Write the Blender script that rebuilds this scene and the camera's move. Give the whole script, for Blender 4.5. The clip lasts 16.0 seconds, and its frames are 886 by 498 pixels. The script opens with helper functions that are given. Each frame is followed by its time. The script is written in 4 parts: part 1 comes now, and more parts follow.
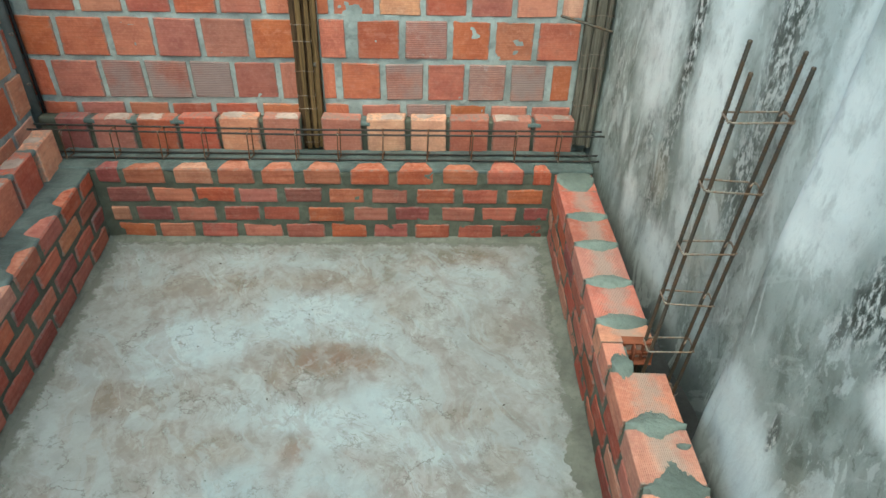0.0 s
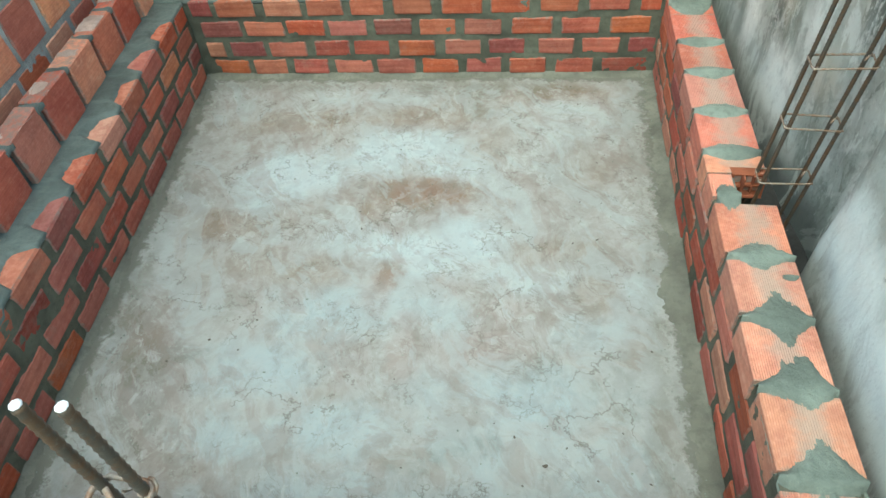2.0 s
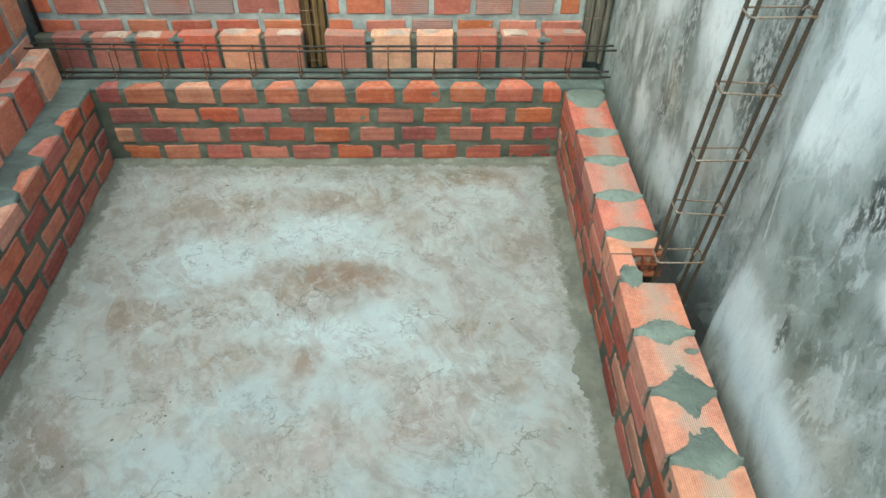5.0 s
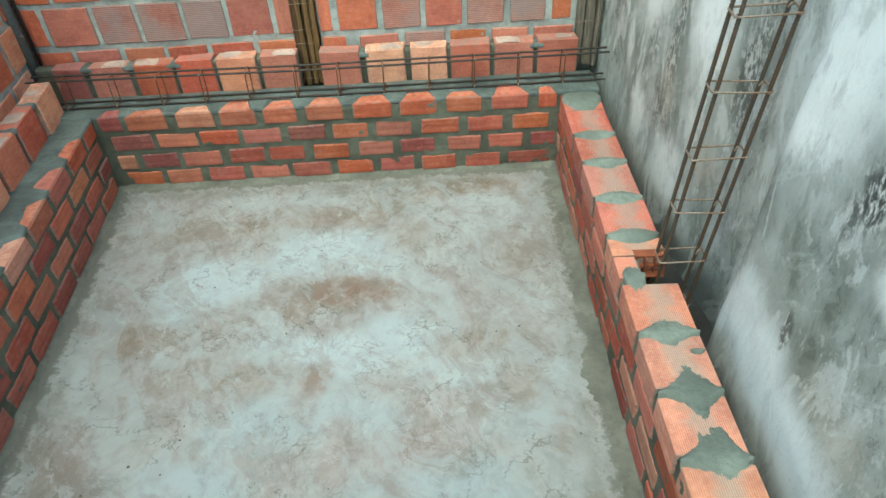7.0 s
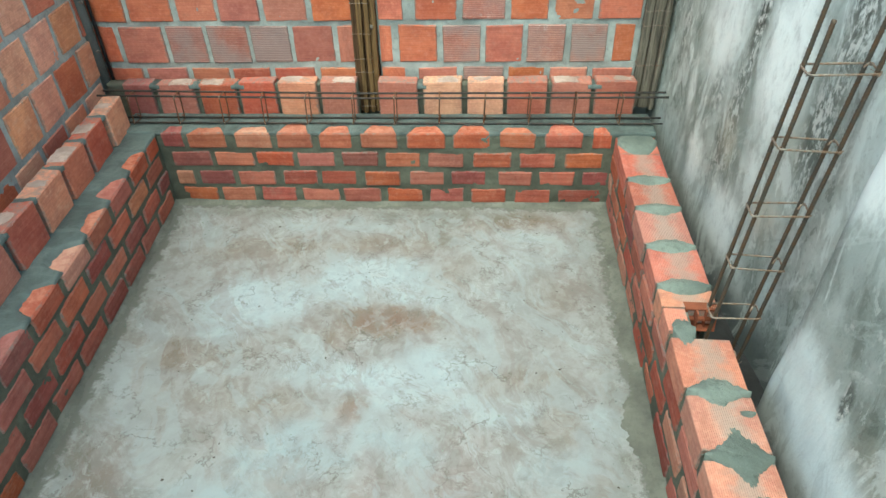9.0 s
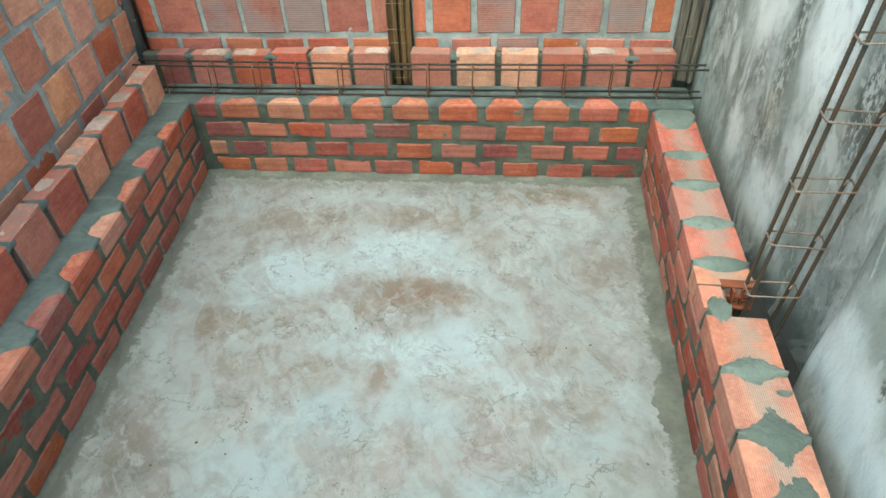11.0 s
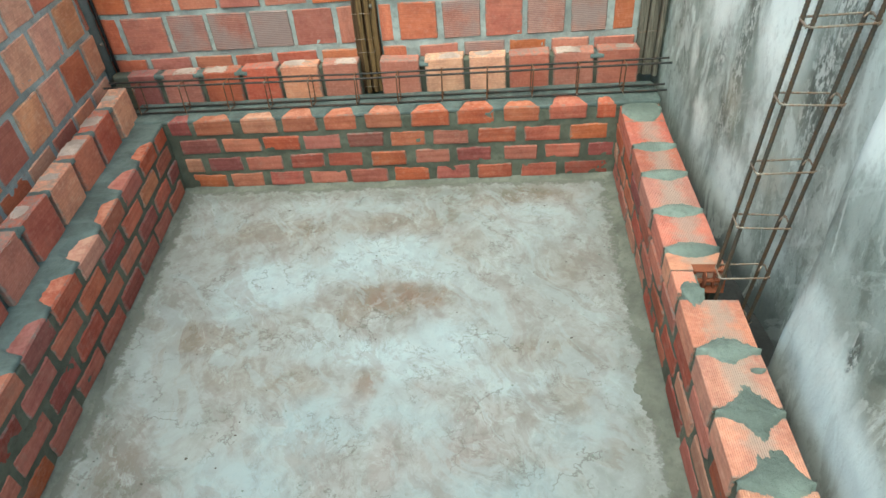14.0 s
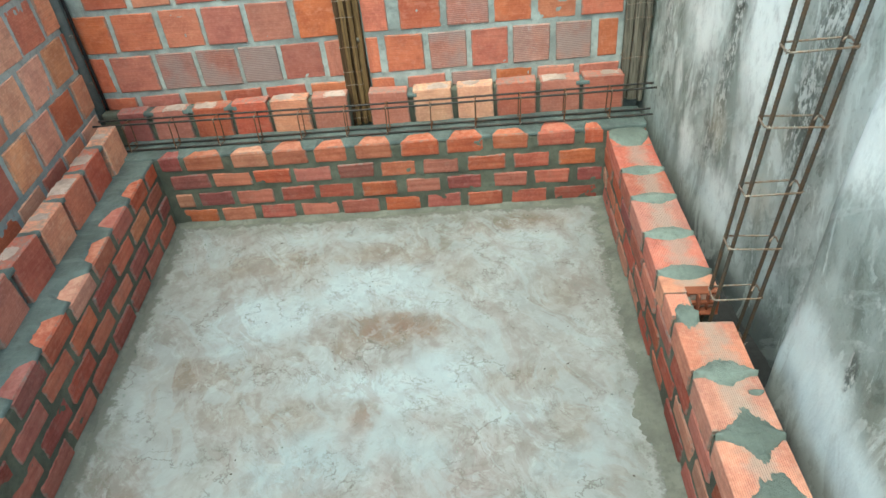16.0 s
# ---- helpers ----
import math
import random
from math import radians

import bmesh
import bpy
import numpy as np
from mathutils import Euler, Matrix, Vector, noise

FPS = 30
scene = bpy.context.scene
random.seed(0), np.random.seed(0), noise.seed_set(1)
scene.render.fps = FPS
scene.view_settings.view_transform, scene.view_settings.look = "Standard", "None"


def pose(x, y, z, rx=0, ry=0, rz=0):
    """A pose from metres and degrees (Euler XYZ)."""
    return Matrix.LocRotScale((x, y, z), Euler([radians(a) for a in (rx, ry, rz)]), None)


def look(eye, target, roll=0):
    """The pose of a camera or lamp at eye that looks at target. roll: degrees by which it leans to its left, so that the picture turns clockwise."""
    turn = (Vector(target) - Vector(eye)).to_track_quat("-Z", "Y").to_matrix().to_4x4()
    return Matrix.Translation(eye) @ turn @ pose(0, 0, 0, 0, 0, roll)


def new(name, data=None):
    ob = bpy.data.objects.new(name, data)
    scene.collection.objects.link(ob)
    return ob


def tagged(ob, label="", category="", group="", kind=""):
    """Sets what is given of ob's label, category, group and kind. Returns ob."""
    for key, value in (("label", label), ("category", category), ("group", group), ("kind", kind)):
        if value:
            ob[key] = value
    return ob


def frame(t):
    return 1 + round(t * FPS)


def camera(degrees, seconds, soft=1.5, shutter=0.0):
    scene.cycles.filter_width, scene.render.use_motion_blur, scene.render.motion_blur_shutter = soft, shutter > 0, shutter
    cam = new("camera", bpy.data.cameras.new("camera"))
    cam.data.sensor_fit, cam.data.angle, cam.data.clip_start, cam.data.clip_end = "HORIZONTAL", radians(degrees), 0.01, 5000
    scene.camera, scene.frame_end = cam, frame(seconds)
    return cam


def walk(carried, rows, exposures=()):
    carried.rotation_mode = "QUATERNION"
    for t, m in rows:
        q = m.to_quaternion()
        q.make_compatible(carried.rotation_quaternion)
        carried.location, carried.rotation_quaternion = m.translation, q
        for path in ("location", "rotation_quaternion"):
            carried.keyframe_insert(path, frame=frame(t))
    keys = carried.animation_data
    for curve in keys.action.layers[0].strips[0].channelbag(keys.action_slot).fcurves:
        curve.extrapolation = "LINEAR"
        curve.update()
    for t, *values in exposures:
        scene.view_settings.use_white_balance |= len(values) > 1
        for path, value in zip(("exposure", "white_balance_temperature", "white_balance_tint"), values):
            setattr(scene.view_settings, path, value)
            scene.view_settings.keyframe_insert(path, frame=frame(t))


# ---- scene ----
cam = camera(68.9, 16.0)
PATH = [
    (0, (1.637, -2.92, 1.974), (1.694, -1.281, 0.83), 1.4),
    (0.5, (1.656, -2.934, 1.959), (1.514, -1.34, 0.759), -0.5),
    (0.7, (1.653, -2.936, 1.946), (1.425, -1.396, 0.69), -1.6),
    (1, (1.668, -2.948, 1.914), (1.41, -1.453, 0.611), 0.2),
    (1.5, (1.62, -2.966, 1.829), (1.499, -1.567, 0.405), 2.0),
    (2, (1.639, -2.954, 1.85), (1.417, -1.605, 0.391), -5.4),
    (2.5, (1.665, -2.959, 1.865), (1.497, -1.577, 0.429), -3.1),
    (3, (1.695, -2.96, 1.865), (1.729, -1.615, 0.386), -3.2),
    (3.5, (1.668, -2.953, 1.889), (1.693, -1.573, 0.441), 0.3),
    (4, (1.654, -2.951, 1.883), (1.649, -1.573, 0.433), 0.1),
    (4.5, (1.635, -2.951, 1.9), (1.656, -1.453, 0.575), 1.5),
    (4.7, (1.629, -2.959, 1.89), (1.668, -1.446, 0.583), 0.9),
    (6.8, (1.666, -2.955, 1.919), (1.62, -1.403, 0.657), -2.9),
    (7, (1.656, -2.954, 1.921), (1.665, -1.422, 0.635), -3.1),
    (7.5, (1.603, -2.933, 1.947), (1.556, -1.381, 0.686), -0.5),
    (8, (1.597, -2.924, 1.949), (1.457, -1.385, 0.679), -2.4),
    (8.5, (1.622, -2.936, 1.932), (1.48, -1.365, 0.701), -1.1),
    (8.7, (1.626, -2.927, 1.94), (1.515, -1.342, 0.726), -1.5),
    (10.8, (1.61, -2.925, 1.926), (1.478, -1.387, 0.654), -3.1),
    (11, (1.608, -2.928, 1.919), (1.419, -1.395, 0.648), -2.6),
    (11.5, (1.599, -2.916, 1.916), (1.354, -1.414, 0.618), -2.8),
    (12, (1.608, -2.954, 1.939), (1.543, -1.377, 0.711), 1.1),
    (12.5, (1.628, -2.94, 1.901), (1.338, -1.447, 0.602), -3.8),
    (13, (1.611, -2.938, 1.932), (1.425, -1.417, 0.647), -4.1),
    (13.5, (1.636, -2.969, 1.935), (1.568, -1.392, 0.708), -2.6),
    (14, (1.647, -2.964, 1.924), (1.498, -1.414, 0.668), -5.1),
    (14.5, (1.672, -2.964, 1.932), (1.696, -1.375, 0.717), -5.1),
    (15, (1.591, -2.972, 1.945), (1.491, -1.407, 0.704), -4.2),
    (15.5, (1.642, -2.951, 1.927), (1.478, -1.407, 0.666), -7.9),
    (16, (1.642, -2.957, 1.936), (1.522, -1.358, 0.741), -6.0),
]
walk(cam, [(t, look(eye, target, roll)) for t, eye, target, roll in PATH],
     [(0, -0.3, 6220, -9), (0.5, -0.12, 6220, -9), (1, 0,  6220, -9), (2.5, 0.03, 6220, -9), (3, -0.08, 6220, -9), (4, -0.08, 6220, -9), (7.5, -0.1, 6220, -9), (8.5, 0, 6220, -9), (11, 0, 6220, -9), (12, 0.04, 6220, -9), (14.5, -0.06, 6220, -9), (15, -0.28, 6220, -9), (15.5, 0.14, 6220, -9), (16, 0.02, 6220, -9)])

# ---- daylight: an open, evenly clouded sky over the unroofed room ----
world = bpy.data.worlds.new("sky")
scene.world = world
world.use_nodes = True
wt = world.node_tree
sky = wt.nodes.new("ShaderNodeTexSky")
sky.sky_type = "NISHITA"
sky.sun_disc = False
sky.sun_elevation, sky.sun_rotation = radians(68), radians(197)
sky.air_density, sky.dust_density, sky.ozone_density = 1.0, 4.0, 1.0
wt.links.new(sky.outputs[0], wt.nodes["Background"].inputs[0])
wt.nodes["Background"].inputs[1].default_value = 0.36
sun = new("sun", bpy.data.lights.new("sun", "SUN"))
sun.data.energy, sun.data.angle, sun.data.color = 1.45, radians(55), (1.0, 0.96, 0.9)
sun.matrix_world = look((0.38, -2.9, 5.7), (1.4, -0.8, 0.3))

# ---- materials ----
class Nodes:
    """A small hand for wiring a node material."""

    def __init__(self, name, rough=0.85):
        self.m = bpy.data.materials.new(name)
        self.m.use_nodes = True
        self.t = self.m.node_tree
        self.b = self.t.nodes["Principled BSDF"]
        self.b.inputs["Roughness"].default_value = rough
        self.b.inputs["Specular IOR Level"].default_value = 0.3
        self.co = self.t.nodes.new("ShaderNodeTexCoord").outputs["Object"]

    def put(self, sock, v):
        if isinstance(v, (int, float)):
            sock.default_value = v
        elif isinstance(v, tuple):
            sock.default_value = (*v, 1) if sock.type == "RGBA" and len(v) == 3 else v
        else:
            self.t.links.new(v, sock)

    def math(self, op, a, b=0.0, c=0.0):
        n = self.t.nodes.new("ShaderNodeMath")
        n.operation = op
        for i, v in enumerate((a, b, c)):
            self.put(n.inputs[i], v)
        return n.outputs[0]

    def vec(self, op, a, b=(0, 0, 0), scale=None):
        n = self.t.nodes.new("ShaderNodeVectorMath")
        n.operation = op
        self.put(n.inputs[0], a)
        self.put(n.inputs[1], b)
        if scale is not None:
            self.put(n.inputs[3], scale)
        return n.outputs[1] if op in ("LENGTH", "DISTANCE") else n.outputs[0]

    def noise(self, scale, detail=4.0, rough=0.55, co=None, colour=False, stretch=None, distort=0.0):
        n = self.t.nodes.new("ShaderNodeTexNoise")
        co = co or self.co
        if stretch:
            co = self.vec("MULTIPLY", co, stretch)
        self.put(n.inputs["Vector"], co)
        n.inputs["Scale"].default_value, n.inputs["Detail"].default_value = scale, detail
        n.inputs["Roughness"].default_value, n.inputs["Distortion"].default_value = rough, distort
        return n.outputs["Color" if colour else "Fac"]

    def step(self, v, a, b, lo=0.0, hi=1.0):
        n = self.t.nodes.new("ShaderNodeMapRange")
        n.interpolation_type = "SMOOTHSTEP"
        self.put(n.inputs[0], v)
        for i, q in zip((1, 2, 3, 4), (a, b, lo, hi)):
            self.put(n.inputs[i], q)
        return n.outputs[0]

    def mix(self, f, a, b, kind="MIX"):
        n = self.t.nodes.new("ShaderNodeMix")
        n.data_type, n.blend_type = "RGBA", kind
        self.put(n.inputs[0], f)
        self.put(n.inputs[6], a)
        self.put(n.inputs[7], b)
        return n.outputs[2]

    def wave(self, scale, axis, co=None, distort=0.0, profile="SIN"):
        n = self.t.nodes.new("ShaderNodeTexWave")
        n.bands_direction, n.wave_profile = axis, profile
        self.put(n.inputs["Vector"], co or self.co)
        n.inputs["Scale"].default_value, n.inputs["Distortion"].default_value = scale, distort
        n.inputs["Detail"].default_value, n.inputs["Detail Scale"].default_value = 2.0, 1.0
        return n.outputs["Fac"]

    def parts(self, v):
        n = self.t.nodes.new("ShaderNodeSeparateXYZ")
        self.put(n.inputs[0], v)
        return n.outputs

    def random(self):
        return self.t.nodes.new("ShaderNodeObjectInfo").outputs["Random"]

    def hsv(self, colour, hue=0.5, sat=1.0, val=1.0):
        n = self.t.nodes.new("ShaderNodeHueSaturation")
        for i, v in enumerate((hue, sat, val, 1.0, colour)):
            self.put(n.inputs[i], v)
        return n.outputs[0]

    def done(self, colour, height=None, strength=0.4, distance=0.004, rough=None):
        self.put(self.b.inputs["Base Color"], colour)
        if rough is not None:
            self.put(self.b.inputs["Roughness"], rough)
        if height is not None:
            n = self.t.nodes.new("ShaderNodeBump")
            n.inputs["Strength"].default_value, n.inputs["Distance"].default_value = strength, distance
            self.put(n.inputs["Height"], height)
            self.t.links.new(n.outputs[0], self.b.inputs["Normal"])
        return self.m

    def blobs(self, rows, co, warp):
        """One mask out of stains (x, y, half length, half width, strength), edges frayed by warp."""
        total = None
        for x, y, rx, ry, s in rows:
            d = self.vec("LENGTH", self.vec("MULTIPLY", self.vec("SUBTRACT", co, (x, y, 0)), (1 / rx, 1 / ry, 0)))
            m = self.math("MULTIPLY", self.step(self.math("ADD", d, warp), 0.35, 1.15, 1.0, 0.0), s)
            total = m if total is None else self.math("MAXIMUM", total, m)
        return total


def clay(name, base, fine, pale=0.0, grey=0.0, ridge=0.12, rim=0.040, smeared=False):
    """Fired hollow-brick clay with drawn lines, lime bloom and mortar smears. fine: close ridges."""
    n = Nodes(name, 0.82)
    r = n.random()
    co = n.vec("ADD", n.co, n.vec("SCALE", (37.0, 61.0, 23.0), scale=r))
    big, small = n.noise(9, 3, co=co), n.noise(70, 5, 0.65, co=co)
    c = n.mix(n.step(big, 0.35, 0.68), base, tuple(v * k for v, k in zip(base, (0.78, 0.72, 0.76))))
    c = n.mix(n.math("MULTIPLY", n.step(small, 0.42, 0.75), 0.4), c, tuple(min(1, v * k + 0.03) for v, k in zip(base, (1.25, 1.5, 1.6))))
    c = n.hsv(c, n.math("MULTIPLY_ADD", r, 0.014, 0.493), n.math("MULTIPLY_ADD", n.math("FRACT", n.math("MULTIPLY", r, 7.3)), 0.2, 0.86),
              n.math("MULTIPLY_ADD", n.math("FRACT", n.math("MULTIPLY", r, 13.7)), 0.32, 0.86))
    drawn = n.noise(1.0, 5, 0.6, co=co, stretch=(6, 20, 130))
    c = n.mix(n.math("MULTIPLY", n.step(drawn, 0.5, 0.68), 0.2), c, tuple(v * 0.42 for v in base))
    c = n.mix(n.math("MULTIPLY", n.step(drawn, 0.48, 0.34), 0.2), c, tuple(min(1, v * k + 0.02) for v, k in zip(base, (1.2, 1.45, 1.6))))
    scuff = n.noise(16, 6, 0.66, co=co, stretch=(1, 1, 1.8))
    c = n.mix(n.math("MULTIPLY", n.step(scuff, 0.54, 0.66), 0.3), c, tuple(min(1, v * k + 0.04) for v, k in zip(base, (1.15, 1.6, 1.8))))
    c = n.mix(n.math("MULTIPLY", n.step(scuff, 0.44, 0.34), 0.25), c, tuple(v * 0.5 for v in base))
    film = n.noise(13, 7, 0.72, co=co)
    c = n.mix(n.math("MULTIPLY", n.step(film, 0.52, 0.70), 0.18 if fine else 0.28), c, (0.29, 0.205, 0.16))
    if grey:
        c = n.mix(n.math("MULTIPLY", n.step(n.noise(6, 4, co=co), 0.3, 0.6), grey), c, (0.33, 0.31, 0.29))
    bloom = n.step(n.noise(11, 8, 0.78, co=co), 0.66 - 0.2 * pale, 0.78 - 0.12 * pale)
    c = n.mix(n.math("MULTIPLY", bloom, 0.35 + 0.5 * pale), c, (0.66, 0.6, 0.55))
    x, y, z = n.parts(n.vec("ABSOLUTE", n.co))[:3]
    if smeared:
        off = n.math("ADD", n.math("ABSOLUTE", n.math("SUBTRACT", y, 0.105)), n.math("MULTIPLY", n.math("SUBTRACT", n.noise(16, 6, 0.7, co=co), 0.5), 0.16))
        c = n.mix(n.step(off, 0.07, 0.01, 0.0, 0.62), c, (0.34, 0.32, 0.265))
    frayed = n.math("MULTIPLY", n.math("SUBTRACT", n.noise(45, 5, 0.7, co=co), 0.5), 0.05)
    edge = n.math("MAXIMUM", n.math("SUBTRACT", x, 0.094), n.math("SUBTRACT", z, rim if not fine else 0.092))
    front = n.step(y, 0.012, 0.005) if not fine and not smeared else 1.0
    c = n.mix(n.math("MULTIPLY", n.math("MULTIPLY", n.step(n.math("ADD", edge, frayed), -0.004, 0.012), 0.75), front), c, (0.2, 0.215, 0.185))
    if not fine and not smeared:
        lime = n.math("MULTIPLY", n.step(n.noise(24, 5, 0.7, co=co), 0.42, 0.62, 0.05, 0.55), n.step(y, 0.004, 0.014))
        c = n.mix(lime, c, tuple(min(1, v * k + 0.06) for v, k in zip(base, (1.3, 1.9, 2.2))))
    lines = n.wave(33 if fine else 9, "Z", distort=0.8)
    c = n.mix(n.math("MULTIPLY", n.step(lines, 0.55, 0.15), ridge if fine else 0.16), c, tuple(v * 0.4 for v in base))
    h = n.math("ADD", n.math("MULTIPLY", lines, ridge * 2.5 if fine else 0.35), n.math("ADD", n.math("MULTIPLY", small, 0.6), n.math("MULTIPLY", drawn, 0.4)))
    return n.done(c, h, 0.55, 0.004)


def mortar(name, base, rough=0.85, grit=1.0, streak=None):
    n = Nodes(name, rough)
    a, b, f = n.noise(5, 4), n.noise(38, 6, 0.65), n.noise(190, 4, 0.7)
    c = n.mix(n.step(a, 0.32, 0.68), tuple(v * 0.72 for v in base), tuple(min(1, v * 1.3) for v in base))
    c = n.mix(n.math("MULTIPLY", n.step(b, 0.45, 0.72), 0.5), c, tuple(v * 0.55 for v in base))
    c = n.mix(n.math("MULTIPLY", n.step(f, 0.55, 0.75), 0.35), c, tuple(min(1, v * 1.7) for v in base))
    if streak:
        s = n.noise(3.0, 5, 0.6, stretch=streak)
        c = n.mix(n.math("MULTIPLY", n.step(s, 0.48, 0.7), 0.35), c, tuple(min(1, v * 1.9) for v in base))
    return n.done(c, n.math("ADD", n.math("MULTIPLY", b, 1.0), n.math("MULTIPLY", f, 0.6)), 0.6 * grit, 0.006)


CLAYS = {"O": ((0.53, 0.168, 0.088), 0, 0), "R": ((0.45, 0.135, 0.085), 0.1, 0), "D": ((0.34, 0.095, 0.07), 0, 0),
         "P": ((0.64, 0.30, 0.18), 0.2, 0), "G": ((0.40, 0.18, 0.135), 0.1, 0.65), "W": ((0.48, 0.22, 0.17), 0.7, 0.3)}
COARSE = {k: clay("clay_drawn", tuple(v * k for v, k in zip(c, (0.77, 0.69, 0.66))), False, p, g) for k, (c, p, g) in CLAYS.items()}
FINE = {k: clay("clay_ridged", tuple(v * q for v, q in zip(c, (1.09, 1.08, 1.03))), True, p, g, 0.38 if k in "GW" else 0.08) for k, (c, p, g) in CLAYS.items()}
TOPS = {k: clay("clay_ridged_flat", c, False, 0.05, rim=0.2, smeared=True) for k, c in (("O", (0.57, 0.225, 0.125)), ("P", (0.60, 0.265, 0.16)), ("R", (0.48, 0.17, 0.112)))}
MORTAR_WET = mortar("mortar_damp", (0.105, 0.115, 0.084), 0.75)
MORTAR_TOP = mortar("mortar_floated", (0.098, 0.128, 0.116), 0.6, 0.9, streak=(9, 2, 1))
MORTAR_PAD = mortar("mortar_fresh", (0.17, 0.21, 0.178), 0.75, 1.4)
MORTAR_FOOT = mortar("cement_foot", (0.145, 0.155, 0.125), 0.8)
# near-black, to stand in for the shade down in the gap
GAP_SHADE = mortar("damp_earth", (0.05, 0.052, 0.05), 0.9)
MORTAR_PALE = mortar("mortar_dry", (0.36, 0.41, 0.375), 0.9)


def floor_material():
    """Hand-floated cement: pale laitance in clouds and torn flakes, earth and rust stains, grimy margins."""
    n = Nodes("cement_floor", 0.62)
    co = n.co
    bend = n.vec("SCALE", n.vec("SUBTRACT", n.noise(3.0, 3, 0.5, colour=True), (0.5, 0.5, 0.5)), scale=0.16)
    wc = n.vec("ADD", co, bend)
    warp = n.math("MULTIPLY", n.math("SUBTRACT", n.noise(6.5, 6, 0.62), 0.5), 2.0)
    a, b, f = n.noise(1.7, 4, 0.55), n.noise(9, 6, 0.62), n.noise(60, 4, 0.6)
    c = n.mix(n.step(a, 0.35, 0.65), (0.285, 0.288, 0.27), (0.365, 0.372, 0.352))
    # floated skin: patches a hand wide, then flakes a few centimetres wide, with crisp torn edges
    skin = n.noise(4.5, 7, 0.6, co=wc, stretch=(1.0, 0.75, 1), distort=0.6)
    c = n.mix(n.step(skin, 0.50, 0.57, 0.0, 0.35), c, (0.42, 0.46, 0.445))
    c = n.mix(n.step(skin, 0.44, 0.37, 0.0, 0.4), c, (0.255, 0.235, 0.195))
    pale = n.blobs([(0.58, -0.84, 0.24, 0.22, 1), (1.0, -0.66, 0.22, 0.2, 1), (1.2, -0.59, 0.3, 0.15, 1), (1.36, -0.74, 0.18, 0.13, 0.8), (0.78, -0.79, 0.2, 0.17, 0.9),
                    (0.55, -1.0, 0.13, 0.1, 0.8), (1.18, -1.23, 0.36, 0.1, 0.95), (1.51, -1.2, 0.23, 0.17, 0.95), (1.0, -1.21, 0.17, 0.1, 0.7), (1.68, -1.34, 0.24, 0.13, 0.7),
                    (1.84, -0.43, 0.36, 0.33, 0.35), (1.33, -1.34, 0.17, 0.12, 0.8), (2.1, -1.44, 0.1, 0.14, 0.6), (0.9, -0.2, 0.4, 0.1, 0.3)], co, n.math("MULTIPLY", warp, 0.75))
    c = n.mix(n.math("MULTIPLY", pale, n.step(skin, 0.36, 0.52, 0.6, 1.0)), c, (0.47, 0.565, 0.58))
    blue = n.blobs([(0.99, -1.59, 0.3, 0.16, 0.9), (1.26, -1.54, 0.18, 0.13, 0.7), (0.8, -1.82, 0.32, 0.14, 0.9), (1.71, -1.88, 0.3, 0.16, 0.9), (1.08, -2.02, 0.25, 0.15, 0.9),
                    (0.77, -2.09, 0.27, 0.1, 0.8), (1.93, -2.11, 0.2, 0.15, 0.8), (1.54, -2.08, 0.25, 0.12, 0.8), (1.91, -1.63, 0.16, 0.13, 0.6), (1.34, -1.87, 0.15, 0.11, 0.5),
                    (1.43, -1.58, 0.14, 0.13, 0.6), (1.2, -2.25, 0.6, 0.14, 0.7)], co, warp)
    c = n.mix(n.math("MULTIPLY", blue, n.step(b, 0.34, 0.56, 0.5, 0.95)), c, (0.37, 0.465, 0.485))
    # earth and rust stains
    soil = n.mix(n.step(b, 0.35, 0.62), (0.205, 0.155, 0.108), (0.305, 0.262, 0.205))
    brown = n.blobs([(1.19, -0.93, 0.31, 0.14, 1), (1.04, -1.01, 0.18, 0.09, 0.9), (1.38, -0.95, 0.08, 0.07, 0.9), (0.57, -0.41, 0.42, 0.13, 0.85), (1.19, -0.37, 0.26, 0.12, 0.9),
                     (1.4, -0.28, 0.17, 0.2, 0.8), (1.86, -0.17, 0.26, 0.11, 1), (1.57, -0.18, 0.2, 0.12, 0.7), (0.44, -1.13, 0.3, 0.12, 0.9), (0.38, -1.35, 0.17, 0.14, 0.4),
                     (0.6, -1.32, 0.2, 0.12, 0.5), (1.17, -1.38, 0.08, 0.09, 0.75), (1.32, -1.42, 0.07, 0.06, 0.6)], co, warp)
    tan = n.blobs([(1.77, -1.25, 0.19, 0.12, 0.6), (1.93, -1.45, 0.1, 0.12, 0.7), (1.56, -0.57, 0.2, 0.16, 0.45), (0.87, -1.37, 0.15, 0.1, 0.6), (0.3, -1.7, 0.14, 0.2, 0.6), (0.9, -1.02, 0.3, 0.07, 0.4), (2.0, -0.75, 0.2, 0.3, 0.35)], co, warp)
    c = n.mix(n.math("MULTIPLY", n.math("MAXIMUM", brown, tan), n.step(skin, 0.62, 0.42, 0.55, 0.95)), c, soil)
    rust = n.blobs([(1.24, -0.91, 0.18, 0.09, 1), (1.38, -0.95, 0.07, 0.05, 0.9), (1.88, -0.13, 0.16, 0.06, 0.9), (1.17, -1.38, 0.05, 0.05, 0.7)], co, warp)
    c = n.mix(n.math("MULTIPLY", rust, n.step(b, 0.44, 0.56, 0.0, 0.8)), c, (0.21, 0.12, 0.07))
